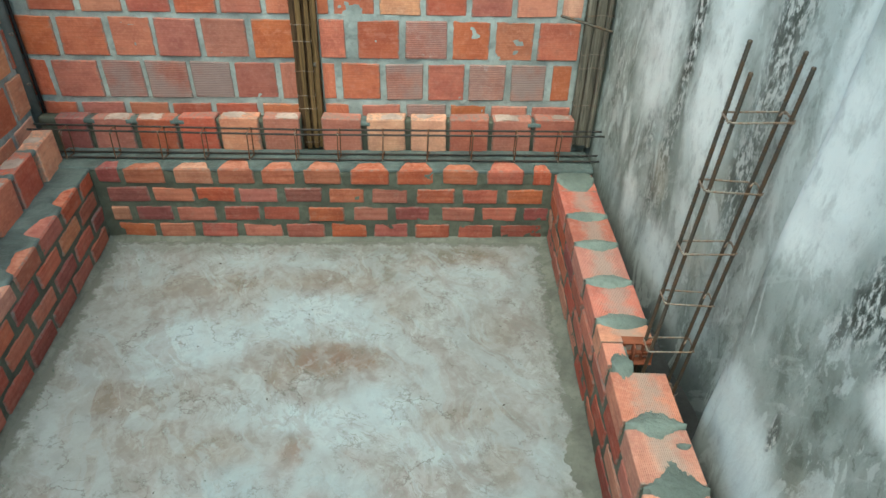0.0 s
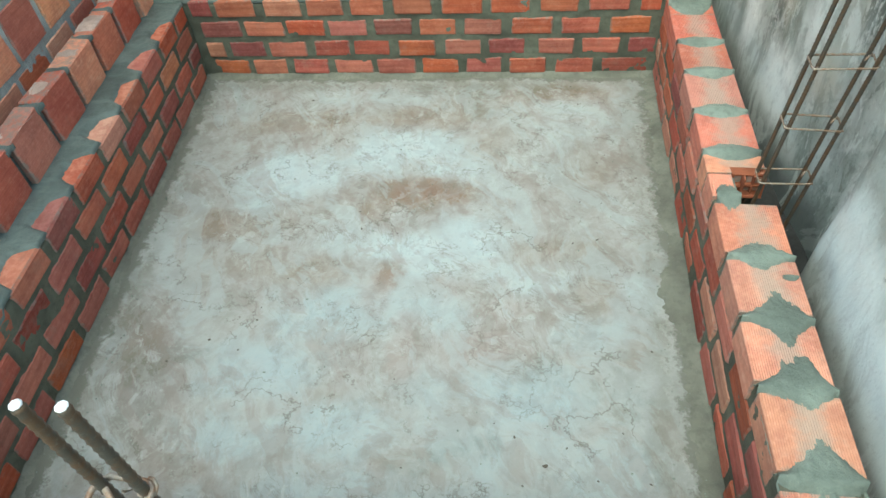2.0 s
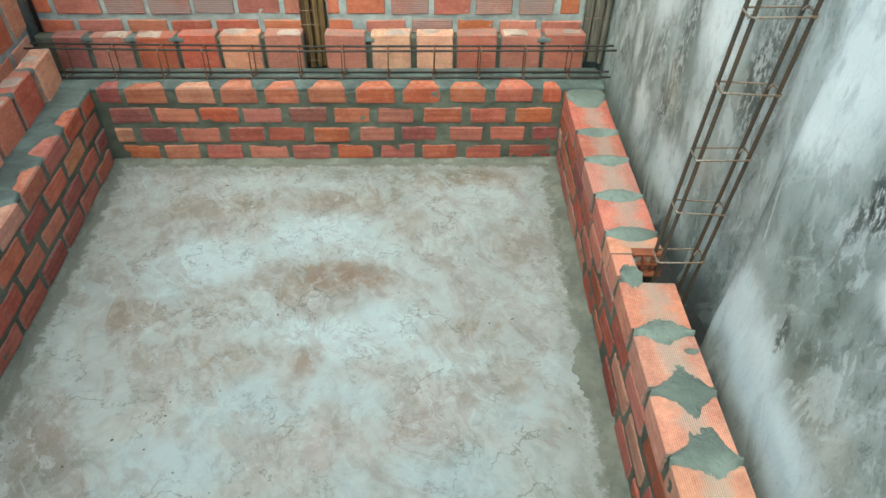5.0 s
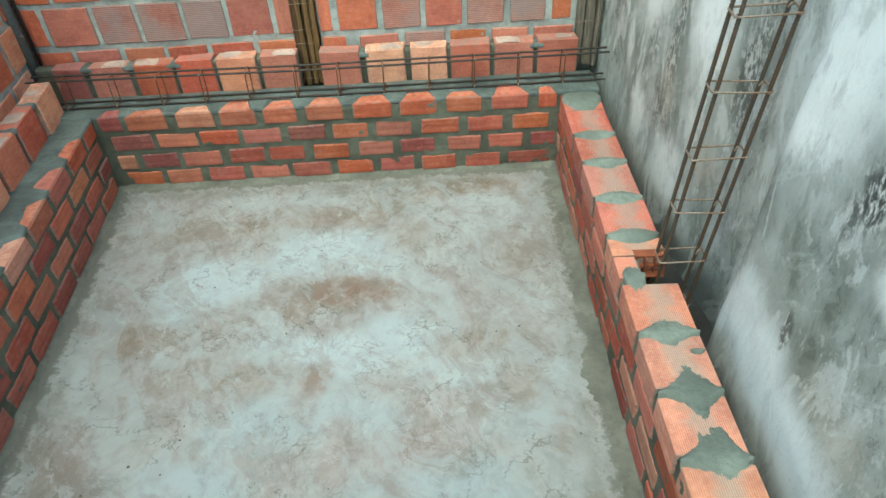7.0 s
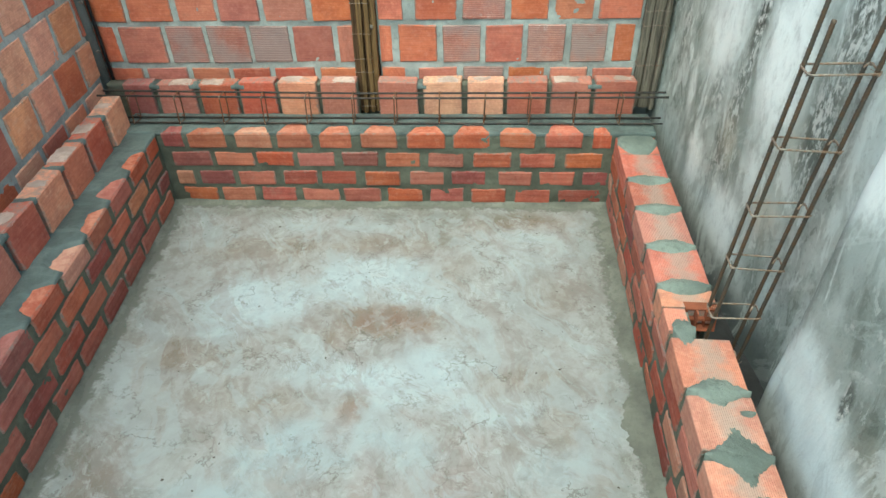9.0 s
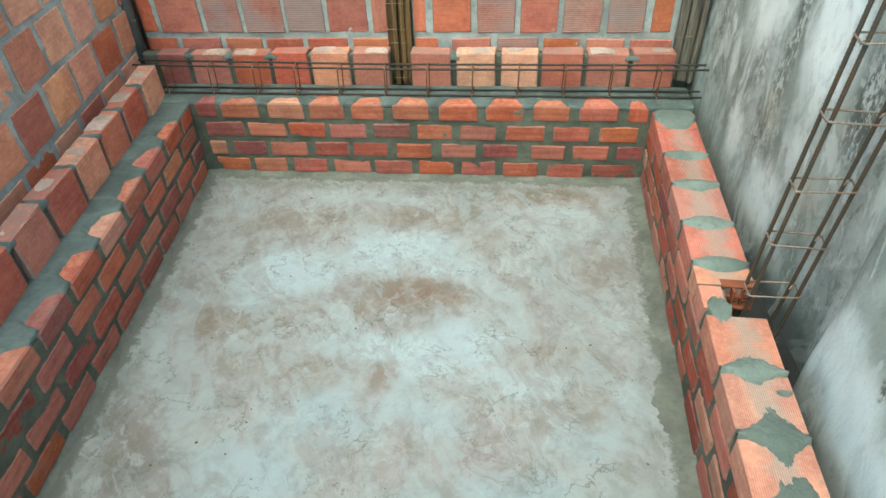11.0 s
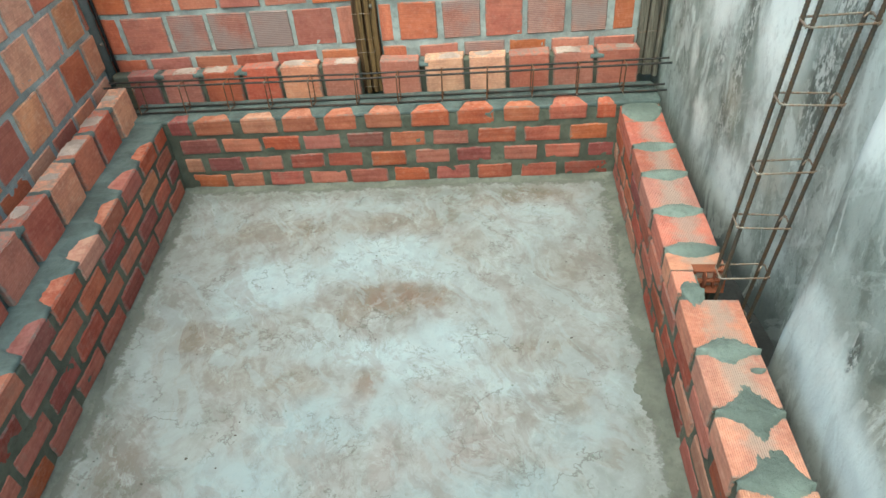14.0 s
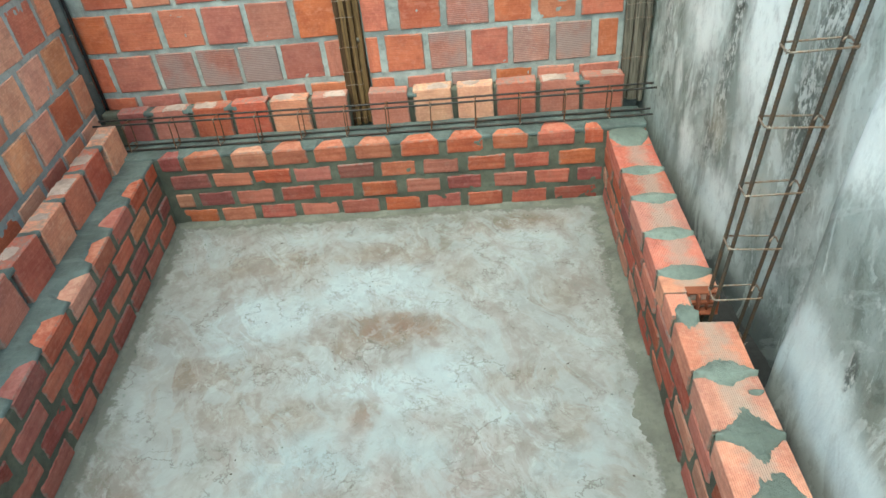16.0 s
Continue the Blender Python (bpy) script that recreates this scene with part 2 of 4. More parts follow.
    pink = n.blobs([(1.53, -1.68, 0.17, 0.11, 0.8), (1.26, -1.73, 0.08, 0.18, 0.7), (1.43, -1.7, 0.11, 0.12, 0.5), (1.59, -1.54, 0.14, 0.07, 0.7), (1.13, -1.48, 0.07, 0.14, 0.5),
                    (1.38, -1.45, 0.08, 0.1, 0.5), (1.09, -1.8, 0.1, 0.17, 0.4), (1.66, -1.68, 0.1, 0.16, 0.4)], co, warp)
    c = n.mix(n.math("MULTIPLY", pink, 0.75), c, (0.36, 0.31, 0.285))
    # dark grime
    dark = n.blobs([(1.43, -0.16, 0.17, 0.11, 0.8), (1.46, -0.31, 0.09, 0.15, 0.7), (1.4, -0.13, 0.7, 0.08, 0.7), (0.42, -0.09, 0.55, 0.08, 0.6), (0.26, -1.64, 0.11, 0.1, 0.8),
                    (0.33, -1.86, 0.15, 0.1, 0.85), (0.38, -1.79, 0.13, 0.1, 0.6), (0.5, -1.78, 0.16, 0.06, 0.5), (1.95, -1.82, 0.13, 0.12, 0.7), (1.98, -1.91, 0.12, 0.08, 0.6)], co, warp)
    spill = n.blobs([(1.73, -1.78, 0.11, 0.08, 0.4), (2.15, -1.58, 0.05, 0.035, 1), (0.18, -1.44, 0.06, 0.14, 0.6), (1.52, -2.06, 0.12, 0.06, 0.5), (2.09, -1.99, 0.07, 0.16, 0.6),
                     (1.37, -2.12, 0.13, 0.06, 0.5), (0.6, -1.58, 0.11, 0.09, 0.4), (0.35, -2.1, 0.2, 0.2, 0.6)], co, warp)
    c = n.mix(n.math("MULTIPLY", n.math("MAXIMUM", dark, spill), n.step(b, 0.36, 0.58, 0.2, 0.8)), c, (0.15, 0.155, 0.12))
    # torn flakes, light and dark, in groups
    group = n.step(n.noise(2.3, 3, 0.5), 0.42, 0.6)
    flake = n.noise(15, 6, 0.62, co=wc, stretch=(1.0, 0.7, 1), distort=0.8)
    c = n.mix(n.math("MULTIPLY", n.step(flake, 0.56, 0.60), n.math("MULTIPLY", group, 0.42)), c, (0.52, 0.57, 0.55))
    c = n.mix(n.math("MULTIPLY", n.step(flake, 0.43, 0.39), n.math("MULTIPLY", group, 0.4)), c, (0.21, 0.195, 0.16))
    c = n.mix(n.step(f, 0.60, 0.70, 0.0, 0.22), c, (0.5, 0.54, 0.52))
    c = n.mix(n.step(n.noise(28, 5, 0.6), 0.60, 0.66, 0.0, 0.25), c, (0.19, 0.175, 0.14))
    for scale, amount in ((8.0, 0.2), (21.0, 0.17)):
        patch = n.noise(scale, 6, 0.64, co=wc, stretch=(1.0, 0.8, 1), distort=0.5)
        c = n.mix(n.step(patch, 0.51, 0.55, 0.0, amount), c, (0.47, 0.51, 0.495))
        c = n.mix(n.step(patch, 0.47, 0.42, 0.0, amount), c, (0.24, 0.222, 0.2))
    # sweeping strokes of the float, bluish where wet cement was drawn thin, rosy where earth was drawn in
    turned = n.vec("ADD", n.vec("MULTIPLY", wc, (0.8, 0.8, 1)), n.vec("SCALE", n.vec("MULTIPLY", n.vec("CROSS_PRODUCT", wc, (0, 0, 1)), (1, 1, 0)), scale=0.6))
    stroke = n.noise(5.5, 7, 0.66, co=turned, stretch=(1.0, 0.4, 1), distort=0.9)
    c = n.mix(n.step(stroke, 0.53, 0.58, 0.0, 0.36), c, (0.40, 0.475, 0.485))
    c = n.mix(n.step(stroke, 0.46, 0.41, 0.0, 0.34), c, (0.265, 0.222, 0.195))
    edge = n.math("ABSOLUTE", n.math("SUBTRACT", stroke, 0.52))
    c = n.mix(n.math("MULTIPLY", n.step(edge, 0.010, 0.002, 0.0, 0.4), group), c, (0.19, 0.165, 0.14))
    # a few hairline cracks and trowel lines
    for scale, cut, amount in ((2.6, 0.004, 0.55), (5.3, 0.006, 0.4)):
        vein = n.math("ABSOLUTE", n.math("SUBTRACT", n.noise(scale, 6, 0.6), 0.5))
        gate = n.step(n.noise(scale * 0.8 + 1.3, 2), 0.52, 0.6)
        c = n.mix(n.math("MULTIPLY", n.step(vein, cut * 2.2, cut * 0.3), n.math("MULTIPLY", gate, amount)), c, (0.13, 0.12, 0.095))
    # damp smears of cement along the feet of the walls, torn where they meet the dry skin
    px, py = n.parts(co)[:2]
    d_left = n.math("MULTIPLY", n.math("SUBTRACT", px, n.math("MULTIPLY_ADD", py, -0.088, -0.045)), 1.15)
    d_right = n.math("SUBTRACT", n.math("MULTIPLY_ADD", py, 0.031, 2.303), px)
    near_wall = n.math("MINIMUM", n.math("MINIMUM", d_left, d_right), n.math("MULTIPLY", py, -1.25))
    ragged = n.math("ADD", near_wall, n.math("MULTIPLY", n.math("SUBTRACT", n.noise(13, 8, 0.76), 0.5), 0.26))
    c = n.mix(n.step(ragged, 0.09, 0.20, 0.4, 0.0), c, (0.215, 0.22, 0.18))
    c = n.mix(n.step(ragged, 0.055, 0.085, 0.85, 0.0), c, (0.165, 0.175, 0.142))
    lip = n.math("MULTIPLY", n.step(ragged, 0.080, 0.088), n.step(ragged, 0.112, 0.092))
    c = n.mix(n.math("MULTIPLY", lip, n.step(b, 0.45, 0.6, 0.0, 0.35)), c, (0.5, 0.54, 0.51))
    c = n.mix(n.step(n.noise(33, 1, 0.3), 0.785, 0.80), c, (0.10, 0.09, 0.07))
    h = n.math("ADD", n.math("MULTIPLY", b, 1.2), n.math("ADD", n.math("MULTIPLY", f, 0.25), n.math("MULTIPLY", flake, 0.9)))
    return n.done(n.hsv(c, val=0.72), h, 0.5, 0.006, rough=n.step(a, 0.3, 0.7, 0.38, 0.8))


def mould_material():
    """Old cement render, streaked with lime and black mould."""
    n = Nodes("mouldy_render", 0.7)
    x, y, z = n.parts(n.co)[:3]
    comb = n.t.nodes.new("ShaderNodeCombineXYZ")
    n.put(comb.inputs[0], y)
    n.put(comb.inputs[1], z)
    yz = comb.outputs[0]
    warp = n.math("MULTIPLY", n.math("SUBTRACT", n.noise(3.6, 6, 0.6, distort=0.4), 0.5), 1.7)
    fray = n.math("MULTIPLY", n.math("SUBTRACT", n.noise(13, 7, 0.68, stretch=(1, 1, 0.5)), 0.5), 1.7)
    run = n.noise(3.4, 7, 0.62, stretch=(1, 1, 0.35))
    a, b, f = n.noise(2.1, 4, 0.5), n.noise(15, 6, 0.66, stretch=(1, 1, 0.55)), n.noise(70, 5, 0.68)
    c = n.mix(n.step(a, 0.36, 0.66), (0.36, 0.415, 0.37), (0.56, 0.635, 0.585))
    c = n.mix(n.step(run, 0.47, 0.63, 0.0, 0.6), c, (0.70, 0.78, 0.73))
    c = n.mix(n.step(b, 0.53, 0.62, 0.0, 0.45), c, (0.25, 0.285, 0.245))
    # mottled grey and olive weathering
    grey = n.blobs([(0.06, 0.8, 0.2, 0.45, 0.9), (-0.51, 0.62, 0.19, 0.34, 0.85), (-1.22, 0.9, 0.07, 0.5, 0.9), (-1.25, 0.36, 0.13, 0.28, 0.7), (-1.77, 0.85, 0.12, 0.16, 0.7),
                    (-1.93, 0.85, 0.1, 0.18, 0.85), (-2.1, 0.85, 0.12, 0.2, 0.85), (-0.97, 0.42, 0.13, 0.2, 0.8), (-1.61, 1.75, 0.12, 0.1, 0.7), (-1.56, 0.84, 0.1, 0.16, 0.6),
                    (-1.09, 1.3, 0.13, 0.8, 0.8), (-0.55, 1.3, 0.08, 0.6, 0.7), (-2.4, 0.7, 0.3, 0.5, 0.8), (-2.0, 0.62, 0.16, 0.24, 0.8), (0.3, 1.2, 0.25, 0.8, 0.8), (-0.05, 1.2, 0.05, 0.4, 0.6), (-0.2, 0.62, 0.3, 0.3, 0.75)], yz, warp)
    c = n.mix(n.math("MULTIPLY", grey, n.step(b, 0.30, 0.58, 0.55, 0.95)), c, n.mix(n.step(run, 0.4, 0.6), (0.165, 0.198, 0.160), (0.32, 0.36, 0.31)))
    chip = n.noise(20, 7, 0.68, stretch=(1, 1, 0.5), distort=0.6)
    c = n.mix(n.math("MULTIPLY", n.step(chip, 0.555, 0.60, 0.0, 0.6), grey), c, (0.68, 0.74, 0.68))
    c = n.mix(n.math("MULTIPLY", n.step(chip, 0.45, 0.40, 0.0, 0.6), grey), c, (0.10, 0.12, 0.095))
    # smooth white lime between the streaks
    white = n.blobs([(-0.79, 1.2, 0.19, 0.6, 1), (-0.28, 1.15, 0.22, 0.42, 0.85), (-0.66, 0.33, 0.2, 0.2, 0.8), (-0.28, 0.46, 0.09, 0.18, 0.75), (-1.37, 1.5, 0.045, 0.4, 0.9),
                     (-1.67, 1.33, 0.19, 0.36, 1), (-1.60, 1.16, 0.15, 0.19, 1), (-2.1, 1.02, 0.1, 0.1, 1), (-0.1, 0.7, 0.05, 0.2, 0.6), (-1.45, 1.25, 0.1, 0.3, 0.7), (-2.0, 1.7, 0.4, 0.3, 0.8)], yz, n.math("MULTIPLY", warp, 0.8))
    c = n.mix(n.math("MULTIPLY", white, n.step(b, 0.68, 0.5, 0.6, 1.0)), c, (0.88, 0.95, 0.885))
    foot = n.blobs([(-1.62, 0.5, 0.17, 0.2, 0.9), (-1.77, 0.42, 0.2, 0.22, 1), (-2.0, 0.38, 0.25, 0.18, 1), (-2.3, 0.32, 0.35, 0.16, 1), (-1.5, 0.42, 0.1, 0.16, 0.7)], yz, n.math("MULTIPLY", warp, 0.5))
    c = n.mix(foot, c, (0.74, 0.86, 0.83))
    # shade of the narrow gap painted into the wall's foot, edge wavered by warp
    foot_shade = n.step(n.math("ADD", z, n.math("MULTIPLY", warp, 0.08)), 0.09, 0.29, 0.92, 0.0)
    c = n.mix(foot_shade, c, (0.12, 0.145, 0.145))
    tan = n.blobs([(-0.54, 0.71, 0.09, 0.14, 0.9), (-0.94, 0.58, 0.11, 0.12, 0.7), (-0.98, 0.85, 0.08, 0.2, 0.4), (-2.1, 0.6, 0.2, 0.1, 0.5)], yz, fray)
    c = n.mix(n.math("MULTIPLY", tan, 0.65), c, (0.46, 0.44, 0.34))
    # drips and torn flakes
    torn = n.noise(7.5, 8, 0.66, stretch=(1, 1, 0.35), distort=0.7)
    calm = n.math("SUBTRACT", 1.0, n.math("MULTIPLY", n.math("MAXIMUM", white, foot), 0.75))
    c = n.mix(n.math("MULTIPLY", n.step(torn, 0.55, 0.60, 0.0, 0.5), calm), c, (0.74, 0.82, 0.77))
    c = n.mix(n.math("MULTIPLY", n.step(torn, 0.44, 0.38, 0.0, 0.45), calm), c, (0.19, 0.22, 0.185))
    slant = n.noise(9, 7, 0.66, co=n.vec("ADD", n.co, n.vec("SCALE", (0, 1, 0), scale=z)), stretch=(1, 1, 0.4))
    c = n.mix(n.math("MULTIPLY", n.step(slant, 0.58, 0.63, 0.0, 0.22), calm), c, (0.66, 0.73, 0.68))
    speck = n.noise(34, 7, 0.72)
    c = n.mix(n.math("MULTIPLY", n.step(speck, 0.56, 0.64, 0.0, 0.3), calm), c, (0.20, 0.225, 0.19))
    # crusted streaks: black mould with white flakes
    crust = n.blobs([(-0.56, 1.3, 0.055, 0.45, 1), (-0.54, 0.85, 0.07, 0.22, 0.55), (-1.10, 1.5, 0.10, 0.5, 0.85), (-1.08, 0.97, 0.09, 0.25, 0.7), (-1.93, 1.14, 0.08, 0.14, 1),
                     (-2.0, 1.2, 0.12, 0.16, 1), (-1.88, 1.04, 0.05, 0.08, 0.8), (-0.5, 0.6, 0.08, 0.14, 0.45), (-0.35, 0.8, 0.08, 0.12, 0.5), (0.12, 0.9, 0.05, 0.3, 0.5), (-1.83, 0.62, 0.025, 0.08, 0.8)], yz, fray)
    grain = n.noise(46, 7, 0.7, stretch=(1, 1, 0.5), distort=0.3)
    c = n.mix(n.math("MULTIPLY", crust, n.step(grain, 0.49, 0.54, 0.3, 0.95)), c, (0.055, 0.065, 0.052))
    c = n.mix(n.math("MULTIPLY", crust, n.step(grain, 0.485, 0.44, 0.0, 0.9)), c, (0.74, 0.77, 0.71))
    h = n.math("ADD", n.math("MULTIPLY", b, 1.2), n.math("ADD", n.math("MULTIPLY", f, 0.4), n.math("ADD", run, n.math("ADD", n.math("MULTIPLY", grain, crust), torn))))
    return n.done(c, h, 0.45, 0.008, rough=n.step(a, 0.3, 0.7, 0.5, 0.8))


def wood(name, base):
    n = Nodes(name, 0.75)
    g = n.noise(2.0, 6, 0.65, stretch=(55, 55, 2.2), distort=0.6)
    c = n.mix(n.step(g, 0.32, 0.66), tuple(v * 0.35 for v in base), base)
    c = n.mix(n.math("MULTIPLY", n.step(n.noise(14, 5, 0.6), 0.5, 0.75), 0.5), c, tuple(v * 0.45 for v in base))
    return n.done(c, g, 0.6, 0.004)


def steel(name, base, rust):
    n = Nodes(name, 0.55)
    n.b.inputs["Metallic"].default_value = 0.35
    c = n.mix(n.step(n.noise(30, 5, 0.7), 0.4, 0.62), base, rust)
    c = n.mix(n.math("MULTIPLY", n.step(n.noise(150, 4, 0.7), 0.55, 0.7), 0.5), c, tuple(v * 1.8 for v in base))
    return n.done(c, n.noise(300, 3), 0.4, 0.001)


FLOOR = floor_material()
MOULD = mould_material()
WOOD_GOLD = wood("weathered_pole_wood", (0.24, 0.15, 0.06))
WOOD_DARK = wood("stained_pole_wood", (0.12, 0.07, 0.033))
WOOD_GREY = wood("grey_board_wood", (0.24, 0.22, 0.165))
STEEL = steel("ribbed_steel", (0.095, 0.088, 0.070), (0.13, 0.085, 0.05))
STEEL_DARK = steel("dark_steel", (0.035, 0.04, 0.038), (0.06, 0.045, 0.035))
WIRE = steel("tie_wire", (0.30, 0.27, 0.22), (0.24, 0.14, 0.08))
WIRE_RUST = steel("rusty_wire", (0.11, 0.07, 0.045), (0.20, 0.09, 0.04))
PIPE = mortar("cement_grey_pipe", (0.115, 0.135, 0.125), 0.6, 0.4)
CLAY_RAW = mortar("clay_broken", (0.26, 0.085, 0.042), 0.9, 1.0)
CABLE = mortar("black_sheath", (0.012, 0.012, 0.012), 0.45, 0.2)
LIME = mortar("lime_smear", (0.44, 0.35, 0.29), 0.9, 1.2)
CUT = mortar("bright_cut_end", (0.82, 0.8, 0.76), 0.5, 0.2)

# ---- building blocks ----
def mesh_of(name, verts, faces, material, smooth=False):
    me = bpy.data.meshes.new(name)
    me.from_pydata(verts, [], faces)
    me.materials.append(material)
    if smooth:
        me.polygons.foreach_set("use_smooth", [True] * len(me.polygons))
    me.update()
    return me


def child(ob, parent, m=None):
    ob.parent = parent
    if m is not None:
        ob.matrix_basis = m
    return ob


def part(name, me, parent, m=None, label=""):
    return tagged(child(new(name, me), parent, m), label)


def box_mesh(name, a, b, material, bevel=0.0, jitter=0.0, rng=None):
    bm = bmesh.new()
    bmesh.ops.create_cube(bm, size=1)
    for v in bm.verts:
        v.co = [a[i] + (v.co[i] + 0.5) * (b[i] - a[i]) + (rng.uniform(-jitter, jitter) if rng else 0) for i in range(3)]
    if bevel:
        bmesh.ops.bevel(bm, geom=bm.edges[:], offset=bevel, segments=1, affect="EDGES")
    me = bpy.data.meshes.new(name)
    bm.to_mesh(me)
    bm.free()
    me.materials.append(material)
    return me


def sheet(name, nu, nv, fn, material, smooth=True, skirt=0.0):
    """A grid of nu x nv cells, fn(s, t) giving each corner; skirt: a rim turned down by that much."""
    verts = [fn(i / nu, j / nv) for j in range(nv + 1) for i in range(nu + 1)]
    w = nu + 1
    faces = [(j * w + i, j * w + i + 1, (j + 1) * w + i + 1, (j + 1) * w + i) for j in range(nv) for i in range(nu)]
    if skirt:
        rim = [i for i in range(w)] + [j * w + nu for j in range(1, nv + 1)] + [nv * w + i for i in range(nu - 1, -1, -1)] + [j * w for j in range(nv - 1, 0, -1)]
        base = len(verts)
        verts += [(verts[k][0], verts[k][1], verts[k][2] - skirt) for k in rim]
        faces += [(rim[k], base + k, base + (k + 1) % len(rim), rim[(k + 1) % len(rim)]) for k in range(len(rim))]
    return mesh_of(name, verts, faces, material, smooth)


def tube(name, pts, r, material, sides=6, closed=False, rib=0.0, pitch=0.009):
    """A round bar along pts; rib: how far its ribs stand out, one each pitch metres."""
    pts = [Vector(p) for p in pts]
    if rib:
        fine = []
        for a, b in zip(pts, pts[1:]):
            k = max(2, int((b - a).length / (pitch / 2)))
            fine += [a.lerp(b, i / k) for i in range(k)]
        pts = fine + [pts[-1]]
    n = len(pts)
    verts, faces = [], []
    up = Vector((0.31, 0.17, 0.93))
    for i, p in enumerate(pts):
        d = (pts[(i + 1) % n] - pts[i - 1]) if closed else (pts[min(i + 1, n - 1)] - pts[max(i - 1, 0)])
        d.normalize()
        ref = Vector((1, 0.2, 0)) if abs(d.dot(up)) > 0.8 else up
        x = d.cross(ref).normalized()
        y = d.cross(x)
        rr = r + (rib if rib and i % 2 else 0)
        verts += [p + (x * math.cos(q) + y * math.sin(q)) * rr for q in (math.tau * k / sides for k in range(sides))]
    for i in range(n if closed else n - 1):
        a, b = i * sides, (i + 1) % n * sides
        faces += [(a + k, a + (k + 1) % sides, b + (k + 1) % sides, b + k) for k in range(sides)]
    if not closed:
        faces += [tuple(range(sides))[::-1], tuple(range((n - 1) * sides, n * sides))]
    return mesh_of(name, [tuple(v) for v in verts], faces, material, True)


def wob(x, y, z=0.0, s=1.0):
    return noise.noise(Vector((x * s, y * s, z * s)))


# ---- plan: the low walls round the floor, and the older walls behind them ----
TOP = 0.405                      # top of the side low walls
BACK_TOP = 0.42
LEFT0, LEFT_SLOPE = -0.045, -0.088   # inner face of the left low wall: x = LEFT0 + LEFT_SLOPE * y
RIGHT0, RIGHT_SLOPE = 2.303, 0.031
FRONT_Y = -2.402


def left_x(y):
    return LEFT0 + LEFT_SLOPE * y


def right_x(y):
    return RIGHT0 + RIGHT_SLOPE * y


def frame_of(o, along):
    """A wall's own axes: x along its face, y into its depth, z up."""
    ax = Vector((along[0], along[1], 0)).normalized()
    ay = Vector((-ax.y, ax.x, 0))
    m = Matrix.Identity(4)
    m.col[0][:3], m.col[1][:3], m.col[2][:3], m.col[3][:3] = ax, ay, (0, 0, 1), o
    return m


BACK = frame_of((0, 0, 0), (1, 0))
LEFT = frame_of((left_x(-2.6), -2.6, 0), (left_x(0) - left_x(-2.6), 2.6))
RIGHT = frame_of((right_x(0), 0, 0), (right_x(-2.6) - right_x(0), -2.6))
FRONT = frame_of((right_x(FRONT_Y), FRONT_Y, 0), (-1, -0.03))
UP_LEFT = frame_of((-0.20 + 0.26, -2.6, 0), (-0.26, 2.6))
WALL_BACK = frame_of((0, 0.34, 0), (1, 0))
WALL_LEFT = frame_of((-0.40 + 0.1 * 3.94, -3.6, 0), (-0.1 * 3.94, 3.94))

# floor: one cement sheet under everything
def floor_point(s, t):
    x, y = -3.0 + 9.0 * s, -7.0 + 9.0 * t
    near = -0.7 < x < 3.0 and -3.2 < y < 0.8
    return (x, y, 0.003 * wob(x, y, 0, 2.3) + 0.0015 * wob(x, y, 3, 9) - 0.002 if near else -0.002)


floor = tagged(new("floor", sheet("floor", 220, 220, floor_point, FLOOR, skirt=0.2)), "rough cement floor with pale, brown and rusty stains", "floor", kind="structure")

# right: tall old rendered wall, slightly out of true
# (its nearer length stands forward of the bay in which the steel column rises)
def right_wall_point(s, t):
    y, z = 0.5 - 6.4 * s, -0.1 + 2.3 * t
    bay = min(1.0, max(0.0, (y + 1.50 + 0.07 * z) / 0.20))
    bay = bay * bay * (3 - 2 * bay)
    x = (2.585 - 0.075 * y) * bay + (2.60 + 0.028 * y) * (1 - bay) + 0.010 * wob(y, z, 1, 2.6) + 0.004 * wob(y, z, 5, 11)
    return (x, y, z)


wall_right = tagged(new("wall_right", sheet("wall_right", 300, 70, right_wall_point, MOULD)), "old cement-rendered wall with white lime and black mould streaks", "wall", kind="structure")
solid = wall_right.modifiers.new("thickness", "SOLIDIFY")
solid.thickness, solid.offset = 0.15, -1.0
# added dark strip: deepens the shade between the low wall and the old wall
gap_ground = tagged(new("ground_gap", sheet("ground_gap", 120, 8, lambda s, t: (right_x(0.3 - 3.2 * s) + 0.17 + 0.36 * t, 0.3 - 3.2 * s, 0.05 + 0.02 * wob(s * 9, t, 0, 4)), GAP_SHADE, skirt=0.1)), "dark damp earth in the gap beside the old wall", "earth", kind="structure")


# ---- bricks ----
rng = random.Random(7)
L, D, H = 0.2, 0.19, 0.090


def brick_set(name, size, material, bevel=0.007, jitter=0.004, count=5):
    l, d, h = size
    h -= 0.005
    out = []
    for _ in range(count):
        out.append(box_mesh(name, (-l / 2, 0, -h / 2), (l / 2, d, h / 2), material, bevel, jitter, rng))
    return out


LAID = {k: brick_set("brick", (L, D, H), m) for k, m in COARSE.items()}
HALF = {k: brick_set("brick", (L, 0.07, H), m) for k, m in COARSE.items()}
FACE = {k: brick_set("brick", (L, 0.09, 0.195), m, 0.004) for k, m in FINE.items()}
STOOD = {k: brick_set("brick", (L, 0.085, 0.195), m, 0.005, 0.004) for k, m in FINE.items()}


